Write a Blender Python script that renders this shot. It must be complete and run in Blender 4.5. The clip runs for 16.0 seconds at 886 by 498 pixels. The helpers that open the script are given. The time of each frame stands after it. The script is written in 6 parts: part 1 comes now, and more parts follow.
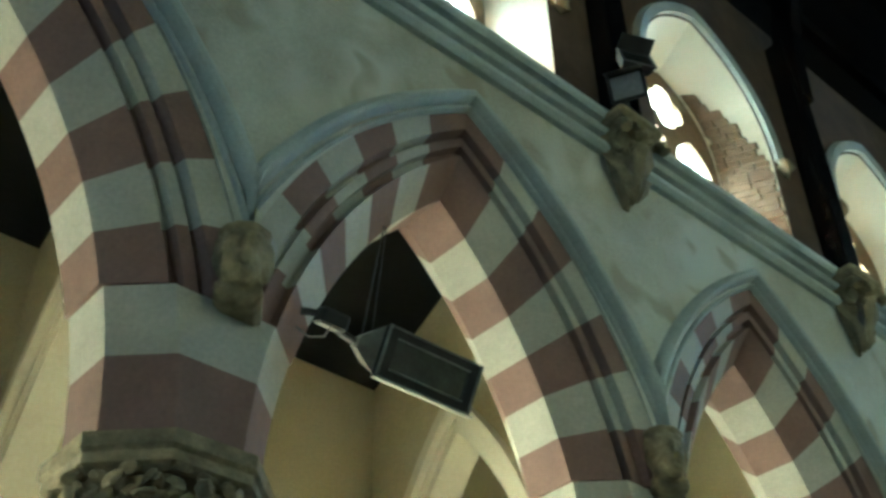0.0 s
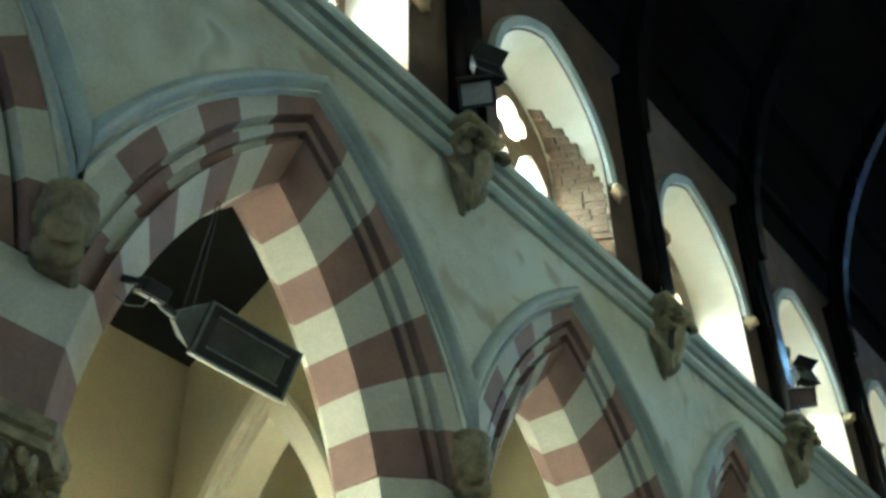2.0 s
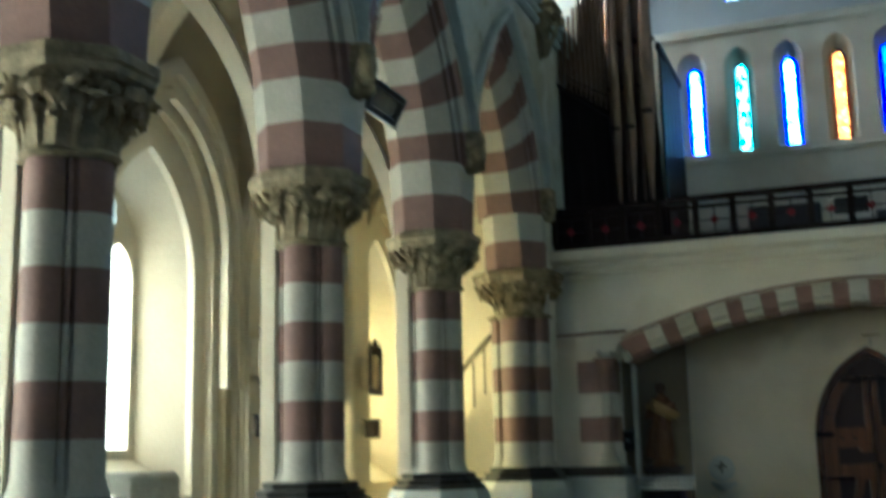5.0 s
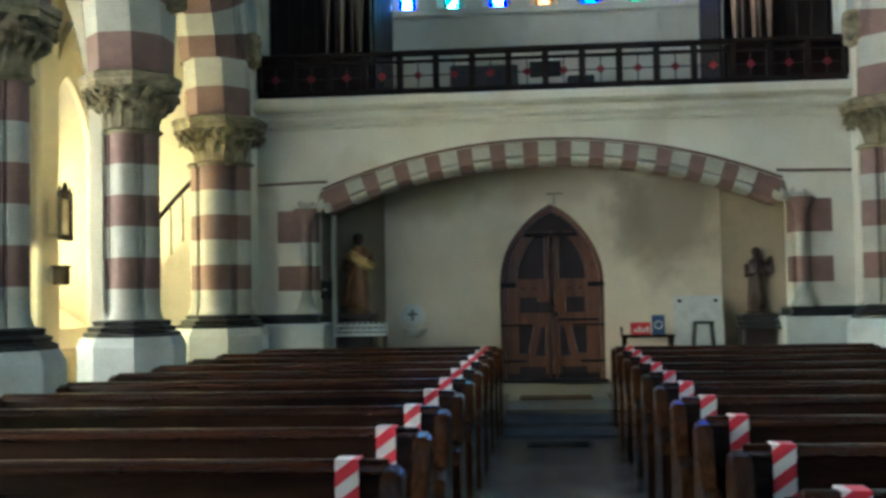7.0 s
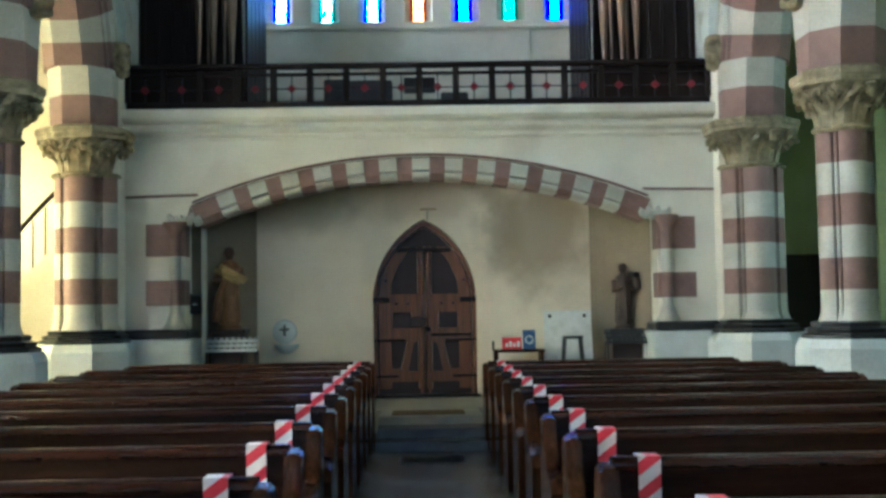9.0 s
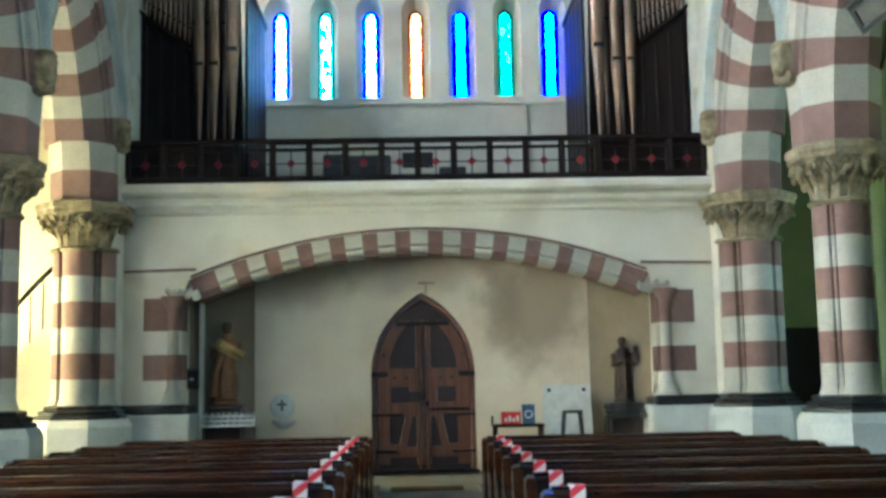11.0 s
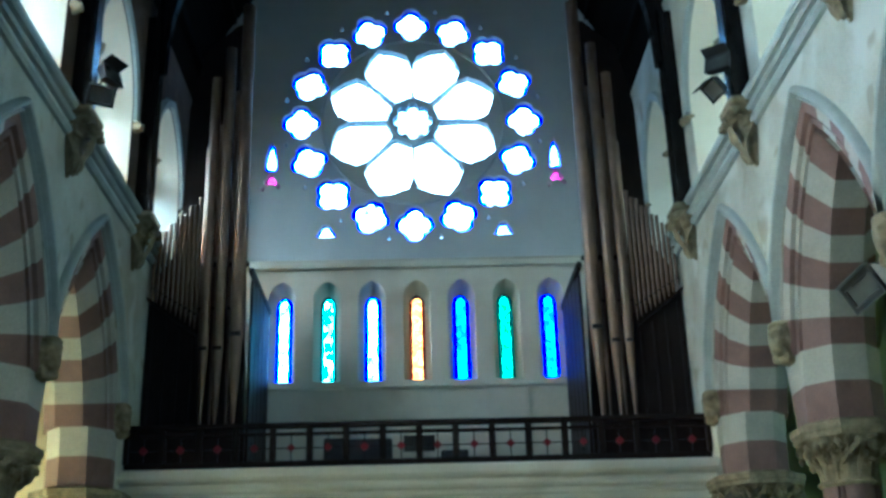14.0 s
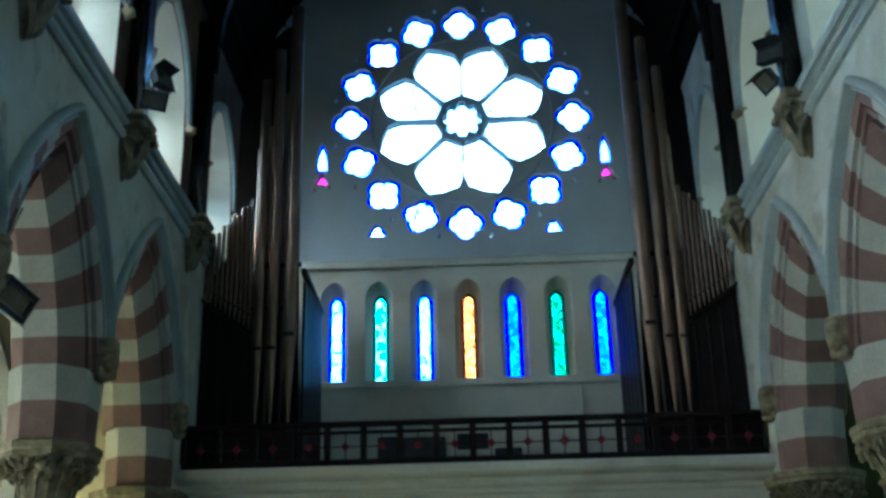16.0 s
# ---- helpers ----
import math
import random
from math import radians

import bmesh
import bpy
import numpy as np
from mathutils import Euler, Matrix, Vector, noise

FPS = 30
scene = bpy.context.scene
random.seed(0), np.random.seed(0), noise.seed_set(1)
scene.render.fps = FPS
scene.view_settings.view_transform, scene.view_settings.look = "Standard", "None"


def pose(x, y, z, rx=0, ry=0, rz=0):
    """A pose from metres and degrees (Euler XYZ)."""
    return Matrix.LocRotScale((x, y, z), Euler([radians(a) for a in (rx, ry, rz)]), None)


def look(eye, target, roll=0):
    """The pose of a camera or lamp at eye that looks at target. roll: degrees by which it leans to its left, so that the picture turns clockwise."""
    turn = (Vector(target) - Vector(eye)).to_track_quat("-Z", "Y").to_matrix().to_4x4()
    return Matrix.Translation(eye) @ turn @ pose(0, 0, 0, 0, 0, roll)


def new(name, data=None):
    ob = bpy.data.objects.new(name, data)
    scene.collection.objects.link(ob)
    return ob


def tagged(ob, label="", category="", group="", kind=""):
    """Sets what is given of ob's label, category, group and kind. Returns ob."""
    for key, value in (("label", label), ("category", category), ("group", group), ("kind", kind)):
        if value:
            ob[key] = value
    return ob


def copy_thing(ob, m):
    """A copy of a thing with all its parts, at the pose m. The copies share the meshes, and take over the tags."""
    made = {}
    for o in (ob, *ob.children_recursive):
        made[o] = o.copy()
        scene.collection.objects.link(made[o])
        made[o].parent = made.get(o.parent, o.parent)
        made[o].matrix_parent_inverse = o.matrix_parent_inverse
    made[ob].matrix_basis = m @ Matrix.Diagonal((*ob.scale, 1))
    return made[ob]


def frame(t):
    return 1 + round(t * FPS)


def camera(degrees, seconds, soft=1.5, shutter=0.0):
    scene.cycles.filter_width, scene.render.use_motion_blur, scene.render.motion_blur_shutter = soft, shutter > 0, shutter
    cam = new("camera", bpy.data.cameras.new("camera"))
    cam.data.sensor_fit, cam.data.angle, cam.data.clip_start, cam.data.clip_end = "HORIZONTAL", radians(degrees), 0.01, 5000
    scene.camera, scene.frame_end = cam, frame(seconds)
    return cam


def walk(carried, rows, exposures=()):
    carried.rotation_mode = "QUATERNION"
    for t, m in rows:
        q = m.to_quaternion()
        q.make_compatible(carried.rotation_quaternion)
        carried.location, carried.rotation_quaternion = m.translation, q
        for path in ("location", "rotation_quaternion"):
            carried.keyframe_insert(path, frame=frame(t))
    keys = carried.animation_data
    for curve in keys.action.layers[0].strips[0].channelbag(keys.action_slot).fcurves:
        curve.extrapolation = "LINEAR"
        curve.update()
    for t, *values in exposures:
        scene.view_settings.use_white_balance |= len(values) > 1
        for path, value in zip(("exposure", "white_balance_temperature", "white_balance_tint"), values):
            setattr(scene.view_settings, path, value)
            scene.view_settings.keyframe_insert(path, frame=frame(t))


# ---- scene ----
cam = camera(43.3, 16.0, soft=3.0, shutter=0.5)
PATH = [
    (0.0, pose(-0.003, 0.003, 1.603, 128.21, 0.85, 48.85)),
    (0.5, pose(-0.003, 0.003, 1.603, 128.09, 1.72, 45.93)),
    (1.0, pose(-0.003, 0.003, 1.603, 127.86, 1.00, 42.16)),
    (1.5, pose(-0.003, 0.003, 1.603, 127.89, 1.27, 40.57)),
    (2.0, pose(-0.002, 0.003, 1.603, 127.65, 0.88, 38.03)),
    (2.5, pose(-0.002, 0.003, 1.603, 127.27, 1.59, 36.72)),
    (3.0, pose(-0.002, 0.004, 1.603, 120.68, 1.82, 32.95)),
    (3.5, pose(-0.002, 0.004, 1.602, 113.98, 1.85, 32.05)),
    (4.0, pose(-0.003, 0.004, 1.602, 109.15, 1.49, 31.38)),
    (4.5, pose(-0.002, 0.004, 1.601, 105.96, 1.43, 27.24)),
    (5.0, pose(-0.002, 0.005, 1.601, 100.38, 1.34, 20.67)),
    (5.2, pose(-0.002, 0.005, 1.601, 98.34, 1.30, 19.23)),
    (7.3, pose(-0.000, 0.005, 1.600, 92.35, 0.99, 3.82)),
    (7.5, pose(-0.000, 0.005, 1.600, 92.36, 0.99, 2.98)),
    (8.0, pose(0.000, 0.005, 1.600, 92.45, 1.04, -0.36)),
    (8.2, pose(0.000, 0.005, 1.600, 92.49, 1.00, -1.25)),
    (10.3, pose(0.000, 0.005, 1.600, 93.97, 0.90, -0.91)),
    (10.5, pose(0.000, 0.005, 1.600, 94.33, 0.90, -1.08)),
    (10.6, pose(0.000, 0.005, 1.600, 95.04, 0.92, -1.12)),
    (11.0, pose(0.000, 0.005, 1.601, 96.83, 1.09, -1.21)),
    (11.5, pose(0.000, 0.005, 1.601, 99.26, 1.15, -1.23)),
    (12.0, pose(0.000, 0.005, 1.601, 102.33, 1.25, -1.12)),
    (12.5, pose(0.000, 0.005, 1.601, 105.07, 1.31, -1.08)),
    (13.0, pose(0.000, 0.005, 1.602, 107.55, 1.35, -1.12)),
    (13.5, pose(0.000, 0.005, 1.602, 109.36, 1.42, -1.12)),
    (14.0, pose(0.000, 0.005, 1.602, 111.25, 1.53, -1.02)),
    (14.5, pose(0.000, 0.005, 1.602, 111.96, 1.49, -1.04)),
    (15.0, pose(0.000, 0.005, 1.602, 111.80, 1.46, -1.03)),
    (15.5, pose(-0.000, 0.005, 1.602, 111.65, 1.33, 1.54)),
    (16.0, pose(-0.000, 0.005, 1.602, 111.22, 1.32, 1.70)),
]
walk(cam, PATH, [(0, 0.2, 4800, -10), (2.5, 0.4, 4650, -7), (3.5, 0.15, 4750, -1), (4.5, -0.25, 4700, 1), (5.0, -0.75, 4350, 3), (7.5, 0.25, 4300, 6), (8.2, 0.35, 4250, 7), (10.3, 0.75, 4350, 7), (11.0, 0.75, 4300, 6), (12.5, 0.3, 4100, 1), (14.0, -0.4, 4000, -3), (14.5, -0.7, 3950, -3), (15.2, -0.8, 3950, -3), (15.6, -1.15, 3950, -3), (16, -1.25, 3950, -3)])

# ---- light ----
C = 0.03            # middle line of the nave
HALF = 4.0          # half width between the arcade faces
AXIS = 4.50         # arcade axis from the middle line
PY = [2.19, 5.44, 8.65, 11.70, 14.80]   # pillars along the nave
BAYS = [(-1.1, 2.19), (2.19, 5.44), (5.44, 8.65), (8.65, 11.70), (11.70, 14.80)]

world = bpy.data.worlds.new("world")
scene.world = world
world.use_nodes = True
sky = world.node_tree.nodes.new("ShaderNodeTexSky")
sky.sky_type, sky.sun_disc = "NISHITA", False
sky.sun_elevation, sky.sun_rotation = radians(38), radians(-60)
bg = world.node_tree.nodes["Background"]
world.node_tree.links.new(sky.outputs[0], bg.inputs[0])
bg.inputs[1].default_value = 0.1


def area_lamp(name, eye, target, w, h, power, color):
    data = bpy.data.lights.new(name, "AREA")
    data.shape, data.size, data.size_y, data.energy, data.color = "RECTANGLE", w, h, power, color
    ob = new(name, data)
    ob.matrix_world = look(eye, target)
    return ob


area_lamp("clerestory_daylight_left", (C - 5.7, 9.9, 9.9), (C, 9.9, 7.9), 17, 2.8, 15000, (0.97, 1.0, 0.93))
area_lamp("clerestory_daylight_right", (C + 5.7, 9.9, 9.9), (C, 9.9, 7.9), 17, 2.8, 1300, (0.96, 1.0, 0.72))
area_lamp("aisle_daylight_left", (C - 8.7, 7.0, 3.2), (C, 7.0, 2.6), 24.0, 3.2, 20500, (1.0, 0.82, 0.52))
area_lamp("aisle_daylight_right", (C + 8.7, 8.6, 3.3), (C, 8.6, 2.2), 15, 3.4, 850, (0.86, 1.0, 0.75))
# fill for surfaces facing east, through an assumed, unseen window
area_lamp("east_window_daylight", (C, -8.7, 7.3), (C, 6, 5.5), 4.4, 8.0, 180, (0.72, 0.89, 1.0))

# ---- materials ----


def material(name, color, second=None, rough=0.75, scale=3.0, metal=0.0, bump=0.15, fine=40.0, spread=0.35, spec=0.35):
    """Two colours mixed by coarse stains, with fine grain and relief."""
    m = bpy.data.materials.new(name)
    m.use_nodes = True
    nt = m.node_tree
    b = nt.nodes["Principled BSDF"]
    b.inputs["Roughness"].default_value, b.inputs["Metallic"].default_value = rough, metal
    b.inputs["Specular IOR Level"].default_value = spec
    geo = nt.nodes.new("ShaderNodeNewGeometry")
    n1 = nt.nodes.new("ShaderNodeTexNoise")
    n1.inputs["Scale"].default_value, n1.inputs["Detail"].default_value, n1.inputs["Roughness"].default_value = scale, 6, 0.6
    n2 = nt.nodes.new("ShaderNodeTexNoise")
    n2.inputs["Scale"].default_value, n2.inputs["Detail"].default_value = fine, 3
    nt.links.new(geo.outputs["Position"], n1.inputs["Vector"])
    nt.links.new(geo.outputs["Position"], n2.inputs["Vector"])
    ramp = nt.nodes.new("ShaderNodeValToRGB")
    ramp.color_ramp.elements[0].position, ramp.color_ramp.elements[1].position = 0.5 - spread / 2, 0.5 + spread / 2
    second = second or tuple(c * 0.78 for c in color)
    ramp.color_ramp.elements[0].color, ramp.color_ramp.elements[1].color = (*second, 1), (*color, 1)
    nt.links.new(n1.outputs["Fac"], ramp.inputs["Fac"])
    mix = nt.nodes.new("ShaderNodeMixRGB")
    mix.blend_type, mix.inputs["Fac"].default_value = "OVERLAY", 0.22
    nt.links.new(ramp.outputs["Color"], mix.inputs["Color1"])
    nt.links.new(n2.outputs["Fac"], mix.inputs["Color2"])
    nt.links.new(mix.outputs["Color"], b.inputs["Base Color"])
    bp = nt.nodes.new("ShaderNodeBump")
    bp.inputs["Strength"].default_value, bp.inputs["Distance"].default_value = bump, 0.02
    nt.links.new(n2.outputs["Fac"], bp.inputs["Height"])
    nt.links.new(bp.outputs["Normal"], b.inputs["Normal"])
    return m


def wood_material(name, color, second, rough=0.35, axis=0, scale=6.0):
    m = material(name, color, second, rough, scale, bump=0.1, fine=30, spread=0.5, spec=0.5 if rough < 0.6 else 0.15)
    nt = m.node_tree
    geo = [n for n in nt.nodes if n.bl_idname == "ShaderNodeNewGeometry"][0]
    noise_1 = [n for n in nt.nodes if n.bl_idname == "ShaderNodeTexNoise"][0]
    mp = nt.nodes.new("ShaderNodeMapping")
    stretch = [4.0, 4.0, 4.0]
    stretch[axis] = 0.25
    mp.inputs["Scale"].default_value = stretch
    nt.links.new(geo.outputs["Position"], mp.inputs["Vector"])
    nt.links.new(mp.outputs["Vector"], noise_1.inputs["Vector"])
    return m


def glass_material(name, tint, second, scale=9.0):
    """Stained glass: lets daylight through in small leaded pieces of two tints."""
    m = bpy.data.materials.new(name)
    m.use_nodes = True
    nt = m.node_tree
    nt.nodes.remove(nt.nodes["Principled BSDF"])
    geo = nt.nodes.new("ShaderNodeNewGeometry")
    v = nt.nodes.new("ShaderNodeTexVoronoi")
    v.inputs["Scale"].default_value = scale
    nt.links.new(geo.outputs["Position"], v.inputs["Vector"])
    mix = nt.nodes.new("ShaderNodeMixRGB")
    mix.inputs["Color1"].default_value, mix.inputs["Color2"].default_value = (*tint, 1), (*second, 1)
    nt.links.new(v.outputs["Color"], mix.inputs["Fac"])
    edge = nt.nodes.new("ShaderNodeTexVoronoi")
    edge.feature = "DISTANCE_TO_EDGE"
    edge.inputs["Scale"].default_value = scale
    nt.links.new(geo.outputs["Position"], edge.inputs["Vector"])
    lead = nt.nodes.new("ShaderNodeMath")
    lead.operation, lead.inputs[1].default_value = "GREATER_THAN", 0.022
    nt.links.new(edge.outputs["Distance"], lead.inputs[0])
    dark = nt.nodes.new("ShaderNodeMixRGB")
    dark.inputs["Color1"].default_value = (0.05, 0.05, 0.06, 1)
    nt.links.new(lead.outputs[0], dark.inputs["Fac"])
    nt.links.new(mix.outputs["Color"], dark.inputs["Color2"])
    tr = nt.nodes.new("ShaderNodeBsdfTransparent")
    gl = nt.nodes.new("ShaderNodeBsdfGlossy")
    gl.inputs["Roughness"].default_value = 0.15
    haze = nt.nodes.new("ShaderNodeBsdfTranslucent")
    nt.links.new(dark.outputs["Color"], haze.inputs["Color"])
    hm = nt.nodes.new("ShaderNodeMixShader")
    hm.inputs[0].default_value = 0.22
    ms = nt.nodes.new("ShaderNodeMixShader")
    ms.inputs[0].default_value = 0.04
    nt.links.new(dark.outputs["Color"], tr.inputs["Color"])
    nt.links.new(tr.outputs[0], hm.inputs[1])
    nt.links.new(haze.outputs[0], hm.inputs[2])
    nt.links.new(hm.outputs[0], ms.inputs[1])
    nt.links.new(gl.outputs[0], ms.inputs[2])
    nt.links.new(ms.outputs[0], nt.nodes["Material Output"].inputs["Surface"])
    return m


def tape_material():
    m = bpy.data.materials.new("barrier_tape")
    m.use_nodes = True
    nt = m.node_tree
    b = nt.nodes["Principled BSDF"]
    b.inputs["Roughness"].default_value = 0.4
    tc = nt.nodes.new("ShaderNodeTexCoord")
    sep = nt.nodes.new("ShaderNodeSeparateXYZ")
    nt.links.new(tc.outputs["Object"], sep.inputs[0])
    a = nt.nodes.new("ShaderNodeMath")
    a.operation, a.inputs[1].default_value = "MULTIPLY", 0.75
    nt.links.new(sep.outputs["X"], a.inputs[0])
    d = nt.nodes.new("ShaderNodeMath")
    d.operation = "SUBTRACT"
    nt.links.new(sep.outputs["Z"], d.inputs[0])
    nt.links.new(a.outputs[0], d.inputs[1])
    w = nt.nodes.new("ShaderNodeMath")
    w.operation, w.inputs[1].default_value = "MODULO", 0.12
    ab = nt.nodes.new("ShaderNodeMath")
    ab.operation, ab.inputs[1].default_value = "ADD", 12.0
    nt.links.new(d.outputs[0], ab.inputs[0])
    nt.links.new(ab.outputs[0], w.inputs[0])
    g = nt.nodes.new("ShaderNodeMath")
    g.operation, g.inputs[1].default_value = "GREATER_THAN", 0.06
    nt.links.new(w.outputs[0], g.inputs[0])
    mix = nt.nodes.new("ShaderNodeMixRGB")
    mix.inputs["Color1"].default_value, mix.inputs["Color2"].default_value = (0.75, 0.72, 0.72, 1), (0.55, 0.03, 0.05, 1)
    nt.links.new(g.outputs[0], mix.inputs["Fac"])
    nt.links.new(mix.outputs["Color"], b.inputs["Base Color"])
    return m


PLASTER = material("grey_plaster", (0.52, 0.545, 0.50), (0.37, 0.35, 0.285), 0.85, 0.9, bump=0.3, spread=0.3)
# bare brown masonry, its colour deepened for the backlit left side
BROWN_WALL = material("backlit_bare_masonry", (0.12, 0.08, 0.055), (0.07, 0.05, 0.04), 0.9, 3.0, bump=0.6)
MOULD = material("painted_moulding", (0.44, 0.48, 0.475), (0.33, 0.36, 0.355), 0.7, 2.0)


def add_repairs(m, color, scale, cut, edge=0.025):
    """Smooth pale plaster repairs with a clear edge."""
    nt = m.node_tree
    b = nt.nodes["Principled BSDF"]
    geo = [n for n in nt.nodes if n.bl_idname == "ShaderNodeNewGeometry"][0]
    n3 = nt.nodes.new("ShaderNodeTexNoise")
    n3.inputs["Scale"].default_value, n3.inputs["Detail"].default_value, n3.inputs["Distortion"].default_value = scale, 1.5, 0.4
    nt.links.new(geo.outputs["Position"], n3.inputs["Vector"])
    rp = nt.nodes.new("ShaderNodeValToRGB")
    rp.color_ramp.elements[0].position, rp.color_ramp.elements[1].position = cut, cut + edge
    nt.links.new(n3.outputs["Fac"], rp.inputs["Fac"])
    old = b.inputs["Base Color"].links[0].from_socket
    mx = nt.nodes.new("ShaderNodeMixRGB")
    mx.inputs["Color2"].default_value = (*color, 1)
    half = nt.nodes.new("ShaderNodeMath")
    half.operation, half.inputs[1].default_value = "MULTIPLY", 0.7
    nt.links.new(rp.outputs["Color"], half.inputs[0])
    nt.links.new(half.outputs[0], mx.inputs["Fac"])
    nt.links.new(old, mx.inputs["Color1"])
    nt.links.new(mx.outputs["Color"], b.inputs["Base Color"])


add_repairs(PLASTER, (0.57, 0.59, 0.56), 1.15, 0.56, 0.09)
add_repairs(PLASTER, (0.30, 0.27, 0.20), 2.4, 0.60, 0.10)
RED = material("red_band_paint", (0.215, 0.135, 0.115), (0.16, 0.102, 0.088), 0.7, 3.0)
WHITE = material("white_band_paint", (0.46, 0.45, 0.40), (0.38, 0.37, 0.32), 0.7, 3.0)
CREAM = material("cream_plaster", (0.72, 0.67, 0.54), (0.63, 0.57, 0.44), 0.8, 0.9)
# lighter copy of the cream, holding the daylight on the clerestory splays
SPLAY_LIT = material("lit_cream_splay", (0.83, 0.81, 0.70), (0.76, 0.73, 0.61), 0.8, 1.2)
TAN = material("tan_plaster", (0.50, 0.44, 0.29), (0.42, 0.36, 0.23), 0.8, 0.9)
BEIGE = material("beige_plaster", (0.80, 0.72, 0.57), (0.64, 0.56, 0.43), 0.85, 0.9, spread=0.45)


def add_dark_patch(m, color, centre, size, strength, swirl=0.5):
    """One darker patch with a ragged edge, at its own place on the wall."""
    nt = m.node_tree
    b = nt.nodes["Principled BSDF"]
    geo = [n for n in nt.nodes if n.bl_idname == "ShaderNodeNewGeometry"][0]
    mp = nt.nodes.new("ShaderNodeMapping")
    mp.vector_type = "TEXTURE"
    mp.inputs["Location"].default_value, mp.inputs["Scale"].default_value = centre, size
    nt.links.new(geo.outputs["Position"], mp.inputs["Vector"])
    ln = nt.nodes.new("ShaderNodeVectorMath")
    ln.operation = "LENGTH"
    nt.links.new(mp.outputs["Vector"], ln.inputs[0])
    n3 = nt.nodes.new("ShaderNodeTexNoise")
    n3.inputs["Scale"].default_value, n3.inputs["Detail"].default_value = 2.2, 4
    nt.links.new(geo.outputs["Position"], n3.inputs["Vector"])
    wave = nt.nodes.new("ShaderNodeMath")
    wave.operation, wave.inputs[1].default_value, wave.inputs[2].default_value = "MULTIPLY_ADD", swirl * 2, -swirl
    nt.links.new(n3.outputs["Fac"], wave.inputs[0])
    total = nt.nodes.new("ShaderNodeMath")
    nt.links.new(ln.outputs["Value"], total.inputs[0])
    nt.links.new(wave.outputs[0], total.inputs[1])
    rp = nt.nodes.new("ShaderNodeMapRange")
    rp.interpolation_type = "SMOOTHSTEP"
    for key, value in (("From Min", 0.35), ("From Max", 1.1), ("To Min", strength), ("To Max", 0.0)):
        rp.inputs[key].default_value = value
    nt.links.new(total.outputs[0], rp.inputs["Value"])
    mx = nt.nodes.new("ShaderNodeMixRGB")
    mx.inputs["Color2"].default_value = (*color, 1)
    nt.links.new(rp.outputs["Result"], mx.inputs["Fac"])
    nt.links.new(b.inputs["Base Color"].links[0].from_socket, mx.inputs["Color1"])
    nt.links.new(mx.outputs["Color"], b.inputs["Base Color"])


# door wall darker right of the door and along its top
add_dark_patch(BEIGE, (0.29, 0.24, 0.17), (1.75, 16.4, 2.75), (1.05, 1.0, 1.25), 0.85, 0.45)
add_dark_patch(BEIGE, (0.24, 0.20, 0.14), (1.25, 16.4, 2.65), (0.35, 1.0, 0.80), 0.45, 0.3)
add_dark_patch(BEIGE, (0.36, 0.30, 0.21), (-1.9, 16.4, 3.2), (1.0, 1.0, 0.6), 0.5)
add_dark_patch(BEIGE, (0.34, 0.28, 0.20), (0.05, 16.4, 3.3), (1.2, 1.0, 0.55), 0.5)
# darker and browner than the beige wall between the canted sides
CANTED = material("dark_brown_plaster", (0.25, 0.21, 0.15), (0.17, 0.14, 0.10), 0.85, 0.9, spread=0.4)
WEST_GREY = material("smooth_grey_plaster", (0.56, 0.58, 0.60), (0.48, 0.50, 0.52), 0.85, 0.8)
GALLERY_WHITE = material("off_white_plaster", (0.70, 0.67, 0.58), (0.60, 0.57, 0.48), 0.8, 1.0)
add_repairs(GALLERY_WHITE, (0.42, 0.37, 0.28), 0.8, 0.56, 0.16)
STONE = material("carved_stone", (0.31, 0.265, 0.165), (0.14, 0.115, 0.07), 0.85, 8.0, bump=0.5)
PLINTH = material("white_plinth_paint", (0.60, 0.63, 0.62), (0.46, 0.48, 0.47), 0.55, 2.0)
BLACK = material("black_base_paint", (0.015, 0.015, 0.016), (0.03, 0.03, 0.03), 0.35, 4.0)
BRICK = material("bare_brick", (0.19, 0.13, 0.08), (0.12, 0.085, 0.055), 0.9, 9.0, bump=0.7)
ROOF = wood_material("dark_roof_timber", (0.008, 0.006, 0.005), (0.004, 0.0035, 0.003), 0.9, 1)
ROOF.node_tree.nodes["Principled BSDF"].inputs["Specular IOR Level"].default_value = 0.04
RIB = wood_material("varnished_roof_rib", (0.010, 0.009, 0.009), (0.006, 0.005, 0.005), 0.22, 2)
RIB.node_tree.nodes["Principled BSDF"].inputs["Specular IOR Level"].default_value = 0.22
CASE = wood_material("dark_organ_oak", (0.016, 0.010, 0.009), (0.009, 0.006, 0.005), 0.62, 2)
PEW = wood_material("dark_pew_oak", (0.028, 0.0125, 0.006), (0.009, 0.004, 0.0022), 0.25, 0)
PEW_RAIL = wood_material("polished_pew_rail", (0.040, 0.016, 0.008), (0.014, 0.006, 0.004), 0.16, 0)
PEW_END = wood_material("worn_pew_oak", (0.055, 0.024, 0.011), (0.014, 0.007, 0.004), 0.18, 2)
for m, gloss in ((PEW, 0.2), (PEW_END, 0.35)):
    m.node_tree.nodes["Principled BSDF"].inputs["Specular IOR Level"].default_value = gloss
DOOR = wood_material("brown_door_oak", (0.20, 0.082, 0.028), (0.065, 0.027, 0.011), 0.36, 2)
DOOR_DARK = wood_material("dark_door_panel", (0.028, 0.013, 0.010), (0.014, 0.008, 0.007), 0.5, 2)
